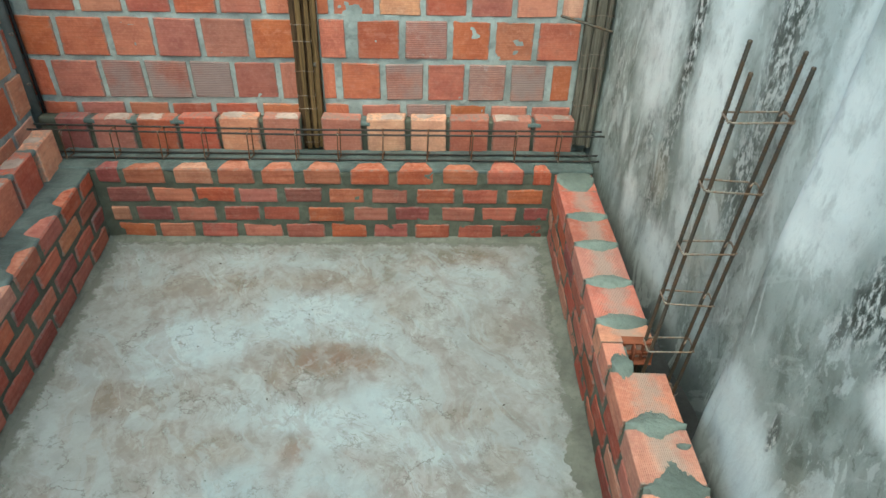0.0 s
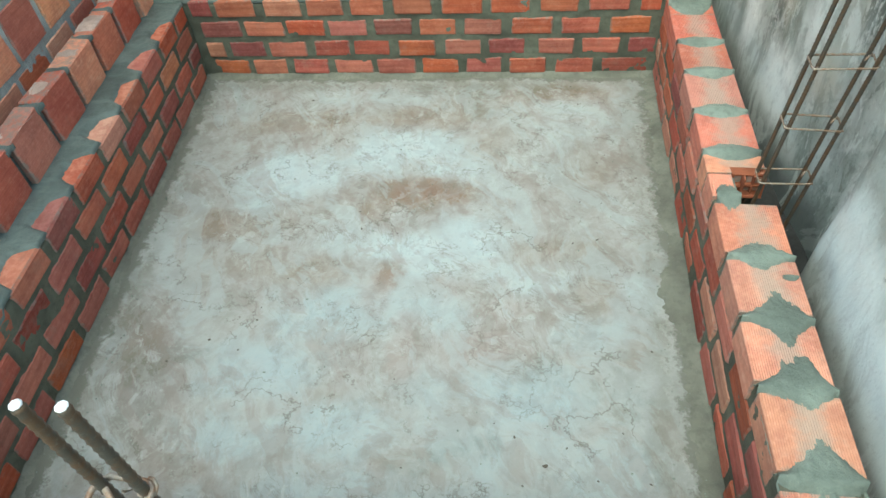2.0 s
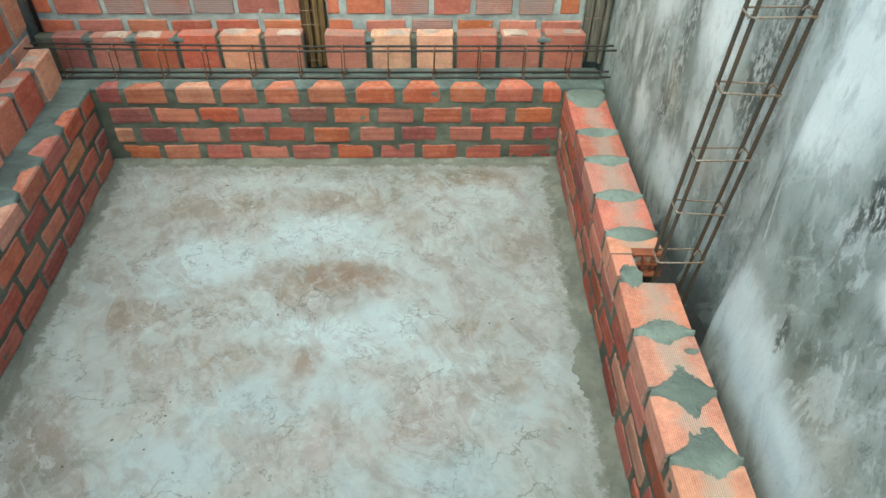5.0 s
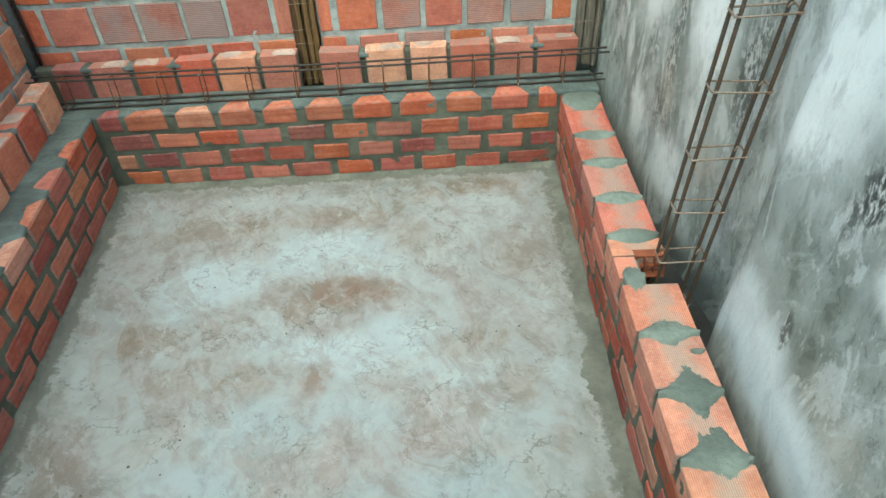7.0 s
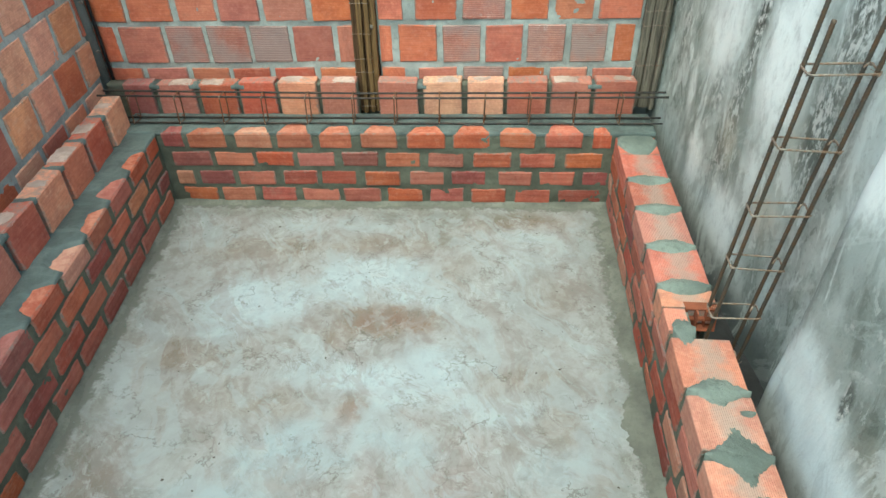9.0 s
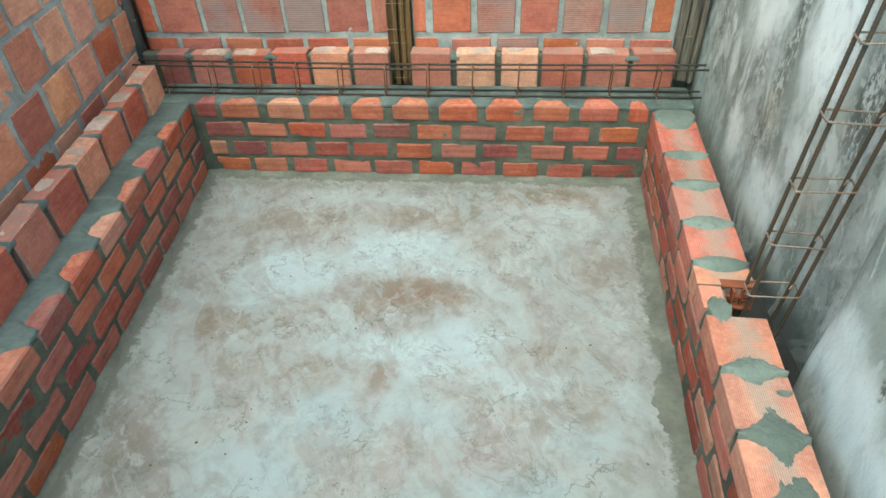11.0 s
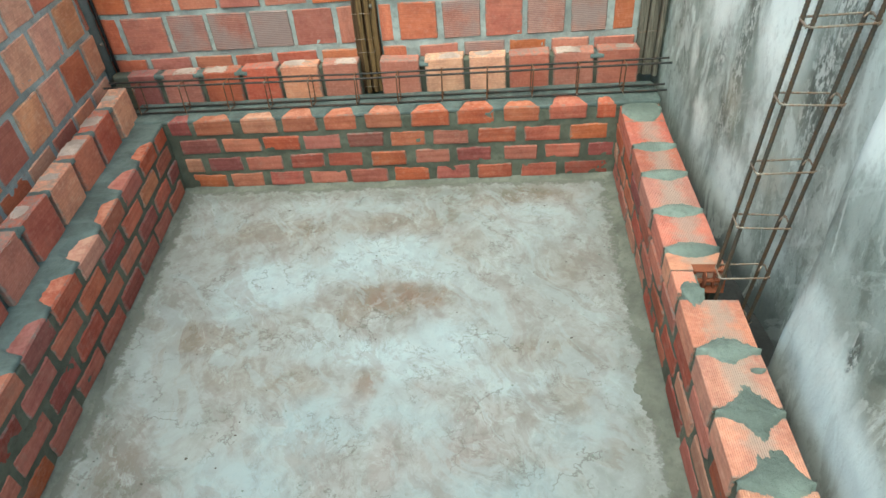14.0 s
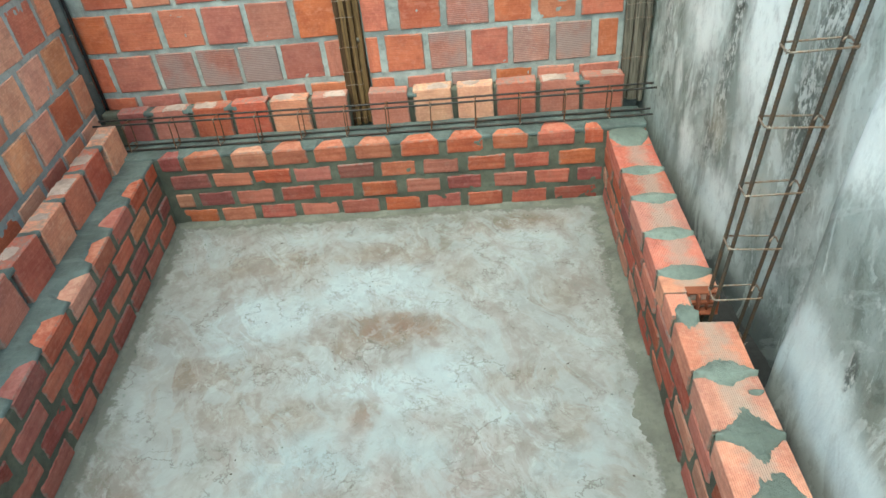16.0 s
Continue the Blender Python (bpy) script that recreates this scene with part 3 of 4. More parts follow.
def brick(stock, key, parent, u0, u1, z, depth=0.0, h=None, tilt=0.55, slack=0.006):
    """One brick from u0 to u1 along its wall, its middle at height z."""
    me = rng.choice(stock[key])
    m = Matrix.Translation(((u0 + u1) / 2, depth + rng.uniform(-0.003, 0.003), z + rng.uniform(-0.002, 0.002)))
    m = m @ pose(0, 0, 0, rng.uniform(-1, 1) * tilt, rng.uniform(-1, 1) * tilt * 0.8, rng.uniform(-0.8, 0.8) * tilt)
    return part("brick", me, parent, m @ Matrix.Diagonal(((u1 - u0 - slack) / L, 1, h or 1, 1)))


def core(parent, a, b, material, name="mortar_bed"):
    """The mortar body behind the brick faces, with an uneven face towards the room."""
    nu, nz = max(2, int((b[0] - a[0]) / 0.011)), max(2, int((b[2] - a[2]) / 0.011))

    def face(s, t):
        u, z = a[0] + (b[0] - a[0]) * s, a[2] + (b[2] - a[2]) * t
        rim = 0 if 0 < s < 1 and 0 < t < 1 else 0.004
        return (u, a[1] + 0.0048 * wob(u, z, a[1] * 9 + a[0], 14) + 0.0032 * wob(u, z, 4 + a[0], 45) + rim, z)
    me = sheet(name, nu, nz, face, material)
    bm = bmesh.new()
    bm.from_mesh(me)
    rim = [e for e in bm.edges if e.is_boundary]
    made = bmesh.ops.extrude_edge_only(bm, edges=rim)["geom"]
    for v in made:
        if isinstance(v, bmesh.types.BMVert):
            v.co.y = b[1]
    bmesh.ops.contextual_create(bm, geom=[e for e in bm.edges if e.is_boundary])
    bmesh.ops.recalc_face_normals(bm, faces=bm.faces[:])
    bm.to_mesh(me)
    bm.free()
    return part(name, me, parent)


def wall(name, m, label):
    ob = new(name)
    ob.matrix_basis = m
    ob.empty_display_size = 0.1
    return tagged(ob, label, "wall", kind="structure")


COURSE = [0.052, 0.157, 0.2675, 0.378]

# low back wall
low_back = wall("wall_low_back", BACK, "low wall of four courses of orange hollow bricks in damp mortar")
core(low_back, (-0.25, 0.005, -0.02), (2.50, 0.20, 0.408), MORTAR_WET)
ROWS_BACK = [
    ("OORORORORD", [0.012, 0.227, 0.443, 0.669, 0.896, 1.133, 1.36, 1.584, 1.814, 2.043], [0.204, 0.414, 0.64, 0.876, 1.103, 1.33, 1.548, 1.775, 2.009, 2.285]),
    ("PDRRRORDOOD", [0.002, 0.123, 0.337, 0.581, 0.783, 1.02, 1.258, 1.478, 1.724, 1.938, 2.161], [0.098, 0.318, 0.539, 0.77, 0.981, 1.213, 1.445, 1.668, 1.905, 2.126, 2.30]),
    ("DOORDORRRO", [0.0, 0.235, 0.454, 0.674, 0.91, 1.136, 1.357, 1.593, 1.832, 2.065], [0.22, 0.445, 0.66, 0.876, 1.106, 1.325, 1.552, 1.794, 2.021, 2.261]),
    ("DOPOOOOOOOO", [-0.023, 0.113, 0.359, 0.582, 0.803, 1.017, 1.255, 1.491, 1.723, 1.954, 2.191], [0.095, 0.323, 0.56, 0.77, 0.98, 1.21, 1.458, 1.688, 1.913, 2.148, 2.291])]
for z, (keys, starts, ends) in zip(COURSE, ROWS_BACK):
    for k, u0, u1 in zip(keys, starts, ends):
        brick(LAID, k, low_back, u0, u1, z)

# low left wall, running towards the back corner
LEN_LEFT = 2.6 * math.hypot(1, LEFT_SLOPE)
low_left = wall("wall_low_left", LEFT, "low wall of orange and red hollow bricks, floated mortar on top")
core(low_left, (0.0, 0.005, -0.02), (LEN_LEFT + 0.02, 0.155, TOP - 0.012), MORTAR_WET)
LEFT_JOINTS = {}
for i, z in enumerate(COURSE):
    u, k = LEN_LEFT - (0.17 if i % 2 else 0.025), 0
    LEFT_JOINTS[i] = []
    if i % 2:
        brick(LAID, "RDRO"[i], low_left, u + 0.02, LEN_LEFT - 0.005, z - 0.012 * (i == 3))
    while u > 0.1:
        w = 0.2215 + rng.uniform(-0.006, 0.006)
        brick(LAID, "ORDOROORDORPO"[(k * 5 + i * 3) % 13], low_left, max(u - w, 0.0), u, z - 0.012 * (i == 3))
        LEFT_JOINTS[i].append((max(u - w, 0.0), u))
        u -= 0.2465
        k += 1

# low right wall, with a broken pocket for the steel column
low_right = wall("wall_low_right", RIGHT, "low wall of orange ridged hollow bricks with lumps of fresh mortar on top")
LEN_RIGHT = 2.62
POCKET = (1.238, 1.392)
core(low_right, (-0.2, 0.005, -0.02), (LEN_RIGHT, 0.07, TOP - 0.014), MORTAR_WET)
core(low_right, (-0.2, 0.072, -0.02), (POCKET[0] - 0.02, 0.18, TOP - 0.014), MORTAR_WET)
core(low_right, (POCKET[1] + 0.02, 0.072, -0.02), (LEN_RIGHT, 0.18, TOP - 0.014), MORTAR_WET)
RIGHT_JOINTS = [0.15, 0.40, 0.63, 0.895, 1.13, 1.375, 1.615, 1.84, 2.055, 2.285]
TOP_KEYS = "RRRROOPPP"
for i, z in enumerate(COURSE[:3]):
    u, k = (0.0, 0.1, -0.02)[i], 0
    if u > 0.05:
        brick(LAID, "P", low_right, -0.01, u - 0.025, z)
    while u < 2.4:
        w = 0.212 + rng.uniform(-0.01, 0.012)
        cut = u < POCKET[1] and u + w > POCKET[0]
        brick(HALF if cut else LAID, "RORPORDOROPR"[(k * 5 + i * 4) % 12], low_right, u, min(u + w, 2.40), z)
        u += w + 0.024
        k += 1


def ridged(name, u, d, h, material, ribs=16):
    """A brick laid flat, its upper face drawn into fine ridges that run along it."""
    prof = [(0.0, -h / 2), (0.0, h / 2 - 0.004)]
    n = 2 * ribs
    for i in range(n + 1):
        y = 0.004 + (d - 0.008) * i / n
        prof.append((y, h / 2 - (0.0016 if i % 2 else 0.0)))
    prof += [(d, h / 2 - 0.004), (d, -h / 2)]
    k = len(prof)
    verts = [(-u / 2, y, z) for y, z in prof] + [(u / 2, y, z) for y, z in prof]
    faces = [(i, (i + 1) % k, k + (i + 1) % k, k + i) for i in range(k)] + [tuple(range(k))[::-1], tuple(range(k, 2 * k))]
    me = mesh_of(name, verts, [f[::-1] for f in faces], material)
    return me


RIDGED = {k: [ridged("brick", L, D, H, TOPS[k], 30)] for k in "OPR"}
RIDGED_HALF = {"O": [ridged("brick", L, 0.075, H, TOPS["O"], 9)]}
edges = RIGHT_JOINTS
for k, a, b in zip(TOP_KEYS, edges, edges[1:]):
    a, b = a + 0.013, b - 0.013
    z = TOP - H / 2
    if b > POCKET[0] and a < POCKET[0]:
        brick(RIDGED, k, low_right, a, POCKET[0] + 0.004, z)
        brick(RIDGED_HALF, "O", low_right, POCKET[0] + 0.008, b, z)
    else:
        brick(RIDGED, k, low_right, a, b, z)
brick(RIDGED, "P", low_right, 2.311, 2.52, TOP - H / 2 - 0.008)
brick(RIDGED, "R", low_right, -0.06, 0.157, TOP - H / 2 - 0.004)

# the broken brick end in the pocket: webs round four hollow cells
for j, (y0, y1, z0, z1, e) in enumerate(((0.078, 0.186, 0.396, 0.404, 0.008), (0.078, 0.186, 0.355, 0.363, 0.014), (0.078, 0.186, 0.322, 0.33, 0.03),
                                         (0.078, 0.085, 0.325, 0.40, 0.012), (0.112, 0.119, 0.325, 0.40, 0.034), (0.148, 0.155, 0.325, 0.40, 0.016), (0.18, 0.187, 0.325, 0.40, 0.028))):
    part("broken_web", box_mesh("broken_web", (POCKET[0] - 0.03, y0, z0), (POCKET[0] + e, y1, z1), CLAY_RAW, 0.001, 0.003, rng), low_right)

# low front wall
low_front = wall("wall_low_front", FRONT, "low front wall of orange bricks under the camera's way")
core(low_front, (0.0, 0.005, -0.02), (2.25, 0.18, TOP - 0.02), MORTAR_WET)
for i, z in enumerate(COURSE):
    u, k = 0.002 + 0.11 * (i % 2), 0
    while u < 2.15:
        brick(RIDGED if i == 3 else LAID, "ORO"[k % 3], low_front, u, min(u + 0.21, 2.2), z - 0.012 * (i == 3))
        u += 0.235
        k += 1

part("mortar_lump", sheet("mortar_lump", 30, 24, lambda s, t: (0.06 + 0.09 * s, 0.004 + 0.16 * t, TOP + 0.018 * (1 - ((s - 0.5) ** 2 + (t - 0.45) ** 2) * 4.2 * (1 + 0.5 * wob(s, t, 2, 5))) + 0.003 * wob(s, t, 0, 9)), MORTAR_PAD), low_front)

# mortar spread over the tops of the back and left low walls, worn back from each brick's front edge
def top_slab(u0, u1, depth, z, lenses, hump):
    def point(s, t):
        u, v = u0 + (u1 - u0) * s, 0.003 + (depth - 0.003) * t
        lens = 0.0
        for a, b in lenses:
            c, w = (a + b) / 2 + 0.02 * wob(a, 3, z, 30), (b - a) / 2
            lens = max(lens, (1 - abs(u - c) / (w * 0.98)))
        lens = max(0.0, min(1.0, lens * 1.9))
        lens = lens * lens * (3 - 2 * lens)
        reach = 0.006 + hump * lens * (1 + 0.5 * wob(u, 1.7, z, 6)) + 0.008 * lens * wob(u, v, 2, 60)
        sink = max(0.0, 1 - v / max(reach, 0.003)) * lens
        return (u, v, z + 0.009 + 0.005 * wob(u, v, 0, 8) + 0.002 * wob(u, v, 0, 34) - 0.05 * min(0.5, sink) - 0.006 * (v < 0.006))
    return sheet("mortar_top", int((u1 - u0) / 0.006), max(8, int(depth / 0.005)), point, MORTAR_TOP, skirt=0.012)


part("mortar_top", top_slab(-0.24, 2.5, 0.215, BACK_TOP - 0.002, list(zip(ROWS_BACK[3][1], ROWS_BACK[3][2])), 0.088), low_back)
part("mortar_top", top_slab(0.0, LEN_LEFT + 0.2, 0.165, TOP + 0.004, LEFT_JOINTS[3], 0.075), low_left)

# lumps of mortar over the joints of the right low wall
def lump(u, far, near, peak_far=0.0, peak_near=0.0, mid=0.1, rough=0.2, thick=0.014, seed=0, v0=0.002, v1=0.19):
    """Mortar across a joint at u: lens-shaped, with a smeared tongue at depth mid to either side."""
    span = max(far + peak_far, near + peak_near) * 1.25 + 0.012

    def point(s, t):
        du, v = (s - 0.5) * 2 * span, v0 + (v1 - v0) * t
        arch = math.sin(math.pi * min(0.985, max(0.015, t))) ** 0.6
        bell = math.exp(-((v - mid) / 0.046) ** 2)
        e = near * arch + peak_near * bell if du > 0 else far * arch + peak_far * bell
        side = 3.0 if du > 0 else 0.0
        e *= 1 + rough * (1.3 * wob(v + seed, side + seed, seed, 14) + 1.0 * wob(v, side + seed, seed, 45) + 0.7 * wob(v, du + seed, seed, 110))
        h = thick * (1 - (abs(du) / max(e, 0.004)) ** 1.8)
        grain = rough * (0.010 * wob(du + u, v, 3, 26) + 0.008 * wob(du + u, v, 7, 70) + 0.005 * wob(du + u, v, 9, 150))
        return (u + du, v + 0.004 * wob(du, v, seed, 20), TOP + max(-0.014, h) + grain - 0.002)
    return sheet("mortar_lump", 64, 40, point, MORTAR_PAD)


LUMPS = ((0.40, 0.045, 0.045, 0, 0, 0.1, 0.12), (0.63, 0.045, 0.055, 0, 0, 0.1, 0.12), (0.895, 0.058, 0.048, 0, 0, 0.1, 0.14), (1.13, 0.048, 0.042, 0, 0, 0.1, 0.12),
         (1.615, 0.040, 0.022, 0.012, 0.03, 0.085, 0.28), (1.84, 0.034, 0.030, 0.062, 0.045, 0.11, 0.30), (2.055, 0.040, 0.030, 0.072, 0.022, 0.115, 0.28), (2.285, 0.042, 0.024, 0.066, 0.0, 0.12, 0.26))
for i, (u, far, close, pf, pn, mid, rough) in enumerate(LUMPS):
    part("mortar_lump", lump(u, far, close, pf, pn, mid, rough, seed=i * 1.7), low_right)
part("mortar_lump", lump(0.05, 0.16, 0.10, thick=0.012, rough=0.1, seed=31), low_right)
part("mortar_lump", lump(2.50, 0.15, 0.15, thick=0.02, seed=41, v0=0.02), low_right)
part("mortar_lump", lump(1.69, 0.013, 0.015, thick=0.012, rough=0.08, seed=57, v0=0.138, v1=0.182), low_right)
part("mortar_lump", lump(1.35, 0.055, 0.075, thick=0.014, rough=0.25, seed=23, v0=0.012, v1=0.088), low_right)

# damp cement fillet where the low walls meet the floor
def fillet(name, m, u0, u1, width, bulge=()):
    def point(s, t):
        u = u0 + (u1 - u0) * s
        w = width * (1 + 0.5 * wob(u, 0.3, width * 50, 7) + 0.45 * wob(u, 2.3, 0, 24) + 0.3 * wob(u, 5.3, 0, 75))
        for c, r, k in bulge:
            w += k * max(0.0, 1 - ((u - c) / r) ** 2)
        v = t * (w + 0.03)
        z = 0.02 * (1 - min(1.0, v / w) ** 0.7) + 0.003 - 0.010 * max(0.0, (v - w) / 0.03) + 0.0008 * wob(u, v, 0, 30)
        return (u, 0.012 - v, z)
    ob = new(name, sheet(name, int((u1 - u0) / 0.006), 14, point, MORTAR_FOOT))
    ob.matrix_basis = m
    return tagged(ob, "strip of damp grey cement along the wall foot", "cement fillet", kind="structure")


fillet("trim_back", BACK, -0.04, 2.32, 0.028)
fillet("trim_left", LEFT, 0.2, LEN_LEFT, 0.022)
fillet("trim_right", RIGHT, 0.0, 2.4, 0.045, [(1.43, 0.14, 0.06)])

# ---- upright bricks that stand as formwork behind the low walls ----
up_back = wall("wall_upright_back", frame_of((0, 0.215, 0), (1, 0)), "row of red hollow bricks stood upright behind the low wall")
UPRIGHT = [("D", -0.27, -0.11), ("R", -0.085, 0.12), ("R", 0.14, 0.345), ("R", 0.36, 0.555), ("P", 0.567, 0.775), ("R", 0.79, 0.985), ("R", 1.095, 1.305),
           ("P", 1.33, 1.535), ("P", 1.556, 1.752), ("R", 1.765, 1.975), ("R", 1.99, 2.2), ("R", 2.212, 2.425)]
core(up_back, (-0.36, 0.02, 0.2), (0.985, 0.08, 0.585), MORTAR_WET)
core(up_back, (1.095, 0.02, 0.2), (2.42, 0.08, 0.585), MORTAR_WET)
for k, a, b in UPRIGHT:
    low = a < 0.3
    brick(STOOD, k, up_back, a, b, 0.508 - 0.012 * low)
up_left = wall("wall_upright_left", UP_LEFT, "row of red and peach hollow bricks stood upright on the low wall")
LEN_UP = math.hypot(2.6, 0.26)
core(up_left, (0.3, 0.02, 0.2), (LEN_UP + 0.12, 0.08, 0.575), MORTAR_TOP)
u = 2.69
for i in range(11):
    w = 0.2215
    brick(STOOD, "PROPRRRORRO"[i], up_left, u - w, u, 0.50 + rng.uniform(-0.006, 0.006), tilt=2.0)
    u -= w + 0.0235


def dab(u, w, z, seed):
    return sheet("mortar_dab", 10, 8, lambda s, t: (u + (s - 0.5) * w, 0.085 * t, z + 0.005 * math.sin(math.pi * s) * math.sin(math.pi * min(1, t + 0.15)) + 0.004 * wob(s + seed, t, 0, 3)), MORTAR_TOP, skirt=0.02)


def smear(u, w, z, seed):
    """A thin torn film of lime mortar left on top of an upright brick."""
    def point(s, t):
        a, b = (s - 0.5) * 2, (t - 0.5) * 2
        h = 0.004 * (1 - (a * a + b * b) * (0.9 + 0.9 * wob(a + seed, b, seed, 2.2) + 0.5 * wob(a, b + seed, 1, 6)))
        return (u + a * w, 0.042 + b * 0.04, z + max(h, -0.008))
    return sheet("lime_smear", 20, 14, point, LIME)


for i in range(10):
    part("lime_smear", smear(2.69 - 0.12 - 0.245 * i, 0.03 + 0.02 * (i % 3), 0.594, i * 2.3), up_left)
for i, (k, a, b) in enumerate(UPRIGHT[1:]):
    if i % 3 != 2:
        part("lime_smear", smear((a + b) / 2 + 0.03 * (-1) ** i, 0.06, 0.602 - 0.012 * (a < 0.3), i * 3.1), up_back)
for i in range(10):
    part("mortar_dab", dab(2.69 - 0.234 - 0.245 * i, 0.055, 0.588, i), up_left)
for i, (k, a, b) in enumerate(UPRIGHT):
    if i in (0, 1, 2, 6, 10):
        part("mortar_dab", dab(b + 0.01, 0.07, 0.585, i + 20), up_back)

# ---- older brick walls of square hollow bricks ----
wall_back = wall("wall_back", WALL_BACK, "tall wall of square orange and red hollow bricks with pale mortar")
core(wall_back, (-0.55, 0.006, -0.05), (0.985, 0.09, 1.85), MORTAR_PALE)
core(wall_back, (1.10, 0.006, -0.05), (2.43, 0.09, 1.85), MORTAR_PALE)
part("backing", box_mesh("backing", (-0.55, 0.1, -0.05), (2.56, 0.2, 1.85), MORTAR_PALE), wall_back)
PATTERN = {
    1: ("OOGGGDRORGRWGO", [(-0.408, -0.282), (-0.262, -0.03), (-0.01, 0.19), (0.208, 0.42), (0.432, 0.641), (0.653, 0.87), (0.89, 0.98), (1.105, 1.173), (1.202, 1.405), (1.429, 1.629),
                           (1.650, 1.84), (1.862, 2.055), (2.081, 2.265), (2.295, 2.40)]),
    2: ("ORORROORWOOR", [(-0.424, -0.195), (-0.175, 0.055), (0.075, 0.282), (0.298, 0.508), (0.525, 0.75), (0.773, 0.98), (1.105, 1.235), (1.296, 1.506), (1.534, 1.748), (1.768, 1.962), (1.985, 2.183), (2.206, 2.418)]),
    3: ("ROROROORPRROP", [(-0.28, -0.055), (-0.033, 0.172), (0.192, 0.40), (0.416, 0.62), (0.640, 0.84), (0.858, 0.975), (1.105, 1.165), (1.182, 1.388), (1.41, 1.614), (1.637, 1.84), (1.86, 2.065), (2.085, 2.288), (2.307, 2.415)])}
for row in range(7):
    keys, spans = PATTERN[{0: 2, 1: 1, 2: 2}.get(row, 3 if row % 2 else 2)]
    z = 0.54 + 0.2165 * (row - 0) if row else 0.535
    for i, (k, (a, b)) in enumerate(zip(keys, spans)):
        if row > 3:
            k = "OROGRPO"[(i * 3 + row) % 7]
        brick(FACE, k, wall_back, a, b, z, tilt=0.5)
    if row == 0:
        for i, (a, b) in enumerate(spans):
            brick(FACE, "R", wall_back, a, b, z - 0.2165, tilt=0.5)

wall_left = wall("wall_left", WALL_LEFT, "tall wall of square red and peach hollow bricks with pale mortar")
LEN_WALL = math.hypot(3.94, 0.394)
SLOT = (LEN_WALL - 1.72, LEN_WALL - 1.55)
core(wall_left, (SLOT[1], 0.006, -0.05), (LEN_WALL + 0.02, 0.09, 1.85), MORTAR_PALE)
core(wall_left, (0.0, 0.006, -0.05), (SLOT[0], 0.09, 1.85), MORTAR_PALE)
part("backing", box_mesh("backing", (0, 0.13, -0.05), (LEN_WALL + 0.3, 0.25, 1.85), MORTAR_WET), wall_left)
for row in range(7):
    z = 0.492 + 0.2175 * row
    u, i = 3.877 if row == 0 else (3.835, 3.955)[row % 2], 0
    if u < 3.9:
        brick(FACE, "R", wall_left, u + 0.025, LEN_WALL - 0.015, z, tilt=0.5)
    while u > 0.25:
        w = 0.224 + rng.uniform(-0.006, 0.006)
        a, b = u - w, u
        k = "PPOPPOPORPP"[(i * 4 + row * 3) % 11]
        u -= 0.2485
        i += 1
        if b > SLOT[1] and a < SLOT[1]:
            a = SLOT[1] + 0.004
        elif b > SLOT[0] and a < SLOT[0]:
            b = SLOT[0] - 0.004
        elif a >= SLOT[0] and b <= SLOT[1]:
            continue
        if b - a > 0.04:
            brick(FACE, k, wall_left, a, b, z, tilt=0.5)

# ---- steel ----
def loop(w, d, r=0.012, hook=0.03):
    """A bent stirrup w wide (x) and d deep (y) with two hooked ends."""
    pts = []
    for cx, cy, a0 in ((w / 2 - r, d / 2 - r, 0), (-w / 2 + r, d / 2 - r, 90), (-w / 2 + r, -d / 2 + r, 180), (w / 2 - r, -d / 2 + r, 270)):
        for k in range(4):
            q = radians(a0 + 30 * k)
            pts.append((cx + r * math.cos(q), cy + r * math.sin(q), 0.0))
    pts.append((w / 2, d / 2 - r - 0.002, 0.005))
    pts.append((w / 2 - 0.006, d / 2 - r + 0.004, 0.006))
    pts.append((w / 2 - 0.006 - hook, d / 2 - r - hook, 0.008))
    return pts


def tie(name, r=0.009):
    pts = [(r * math.cos(q), r * math.sin(q), 0.004 * math.sin(2 * q)) for q in (math.tau * k / 8 for k in range(8))]
    pts += [(r, 0, 0.003), (r + 0.012, 0.004, 0.009)]
    return tube(name, pts, 0.0019, WIRE, 5)


TIE = tie("wire_tie")


def cage(name, label, bars, stirrups, w, d, radius, steel_mat, wire_mat, group="", wire_r=0.0033):
    """Long bars (lists of points) held by stirrups (matrices of their middles)."""
    thing = tagged(new(name), label, "rebar cage", group)
    for pts in bars:
        part("long_bar", tube("long_bar", pts, radius, steel_mat, 8, rib=radius * 0.22, pitch=0.012), thing)
    me = tube("stirrup", loop(w, d), wire_r, wire_mat, 6)
    for i, m in enumerate(stirrups):
        s = part("stirrup", me, thing, m)
        part("wire_tie", TIE, s, pose(-w / 2 + 0.006, -d / 2 + 0.006, 0, 12, 8, 40 * i))
        part("wire_tie", TIE, s, pose(w / 2 - 0.006, -d / 2 + 0.006, 0, -10, 6, 25 * i))
    return thing


# standing column cage in the pocket of the right low wall, wider towards its top
def bar_a(z):
    return 2.402 + 0.060 * z


def bar_c(z):
    return 2.532 + 0.078 * z


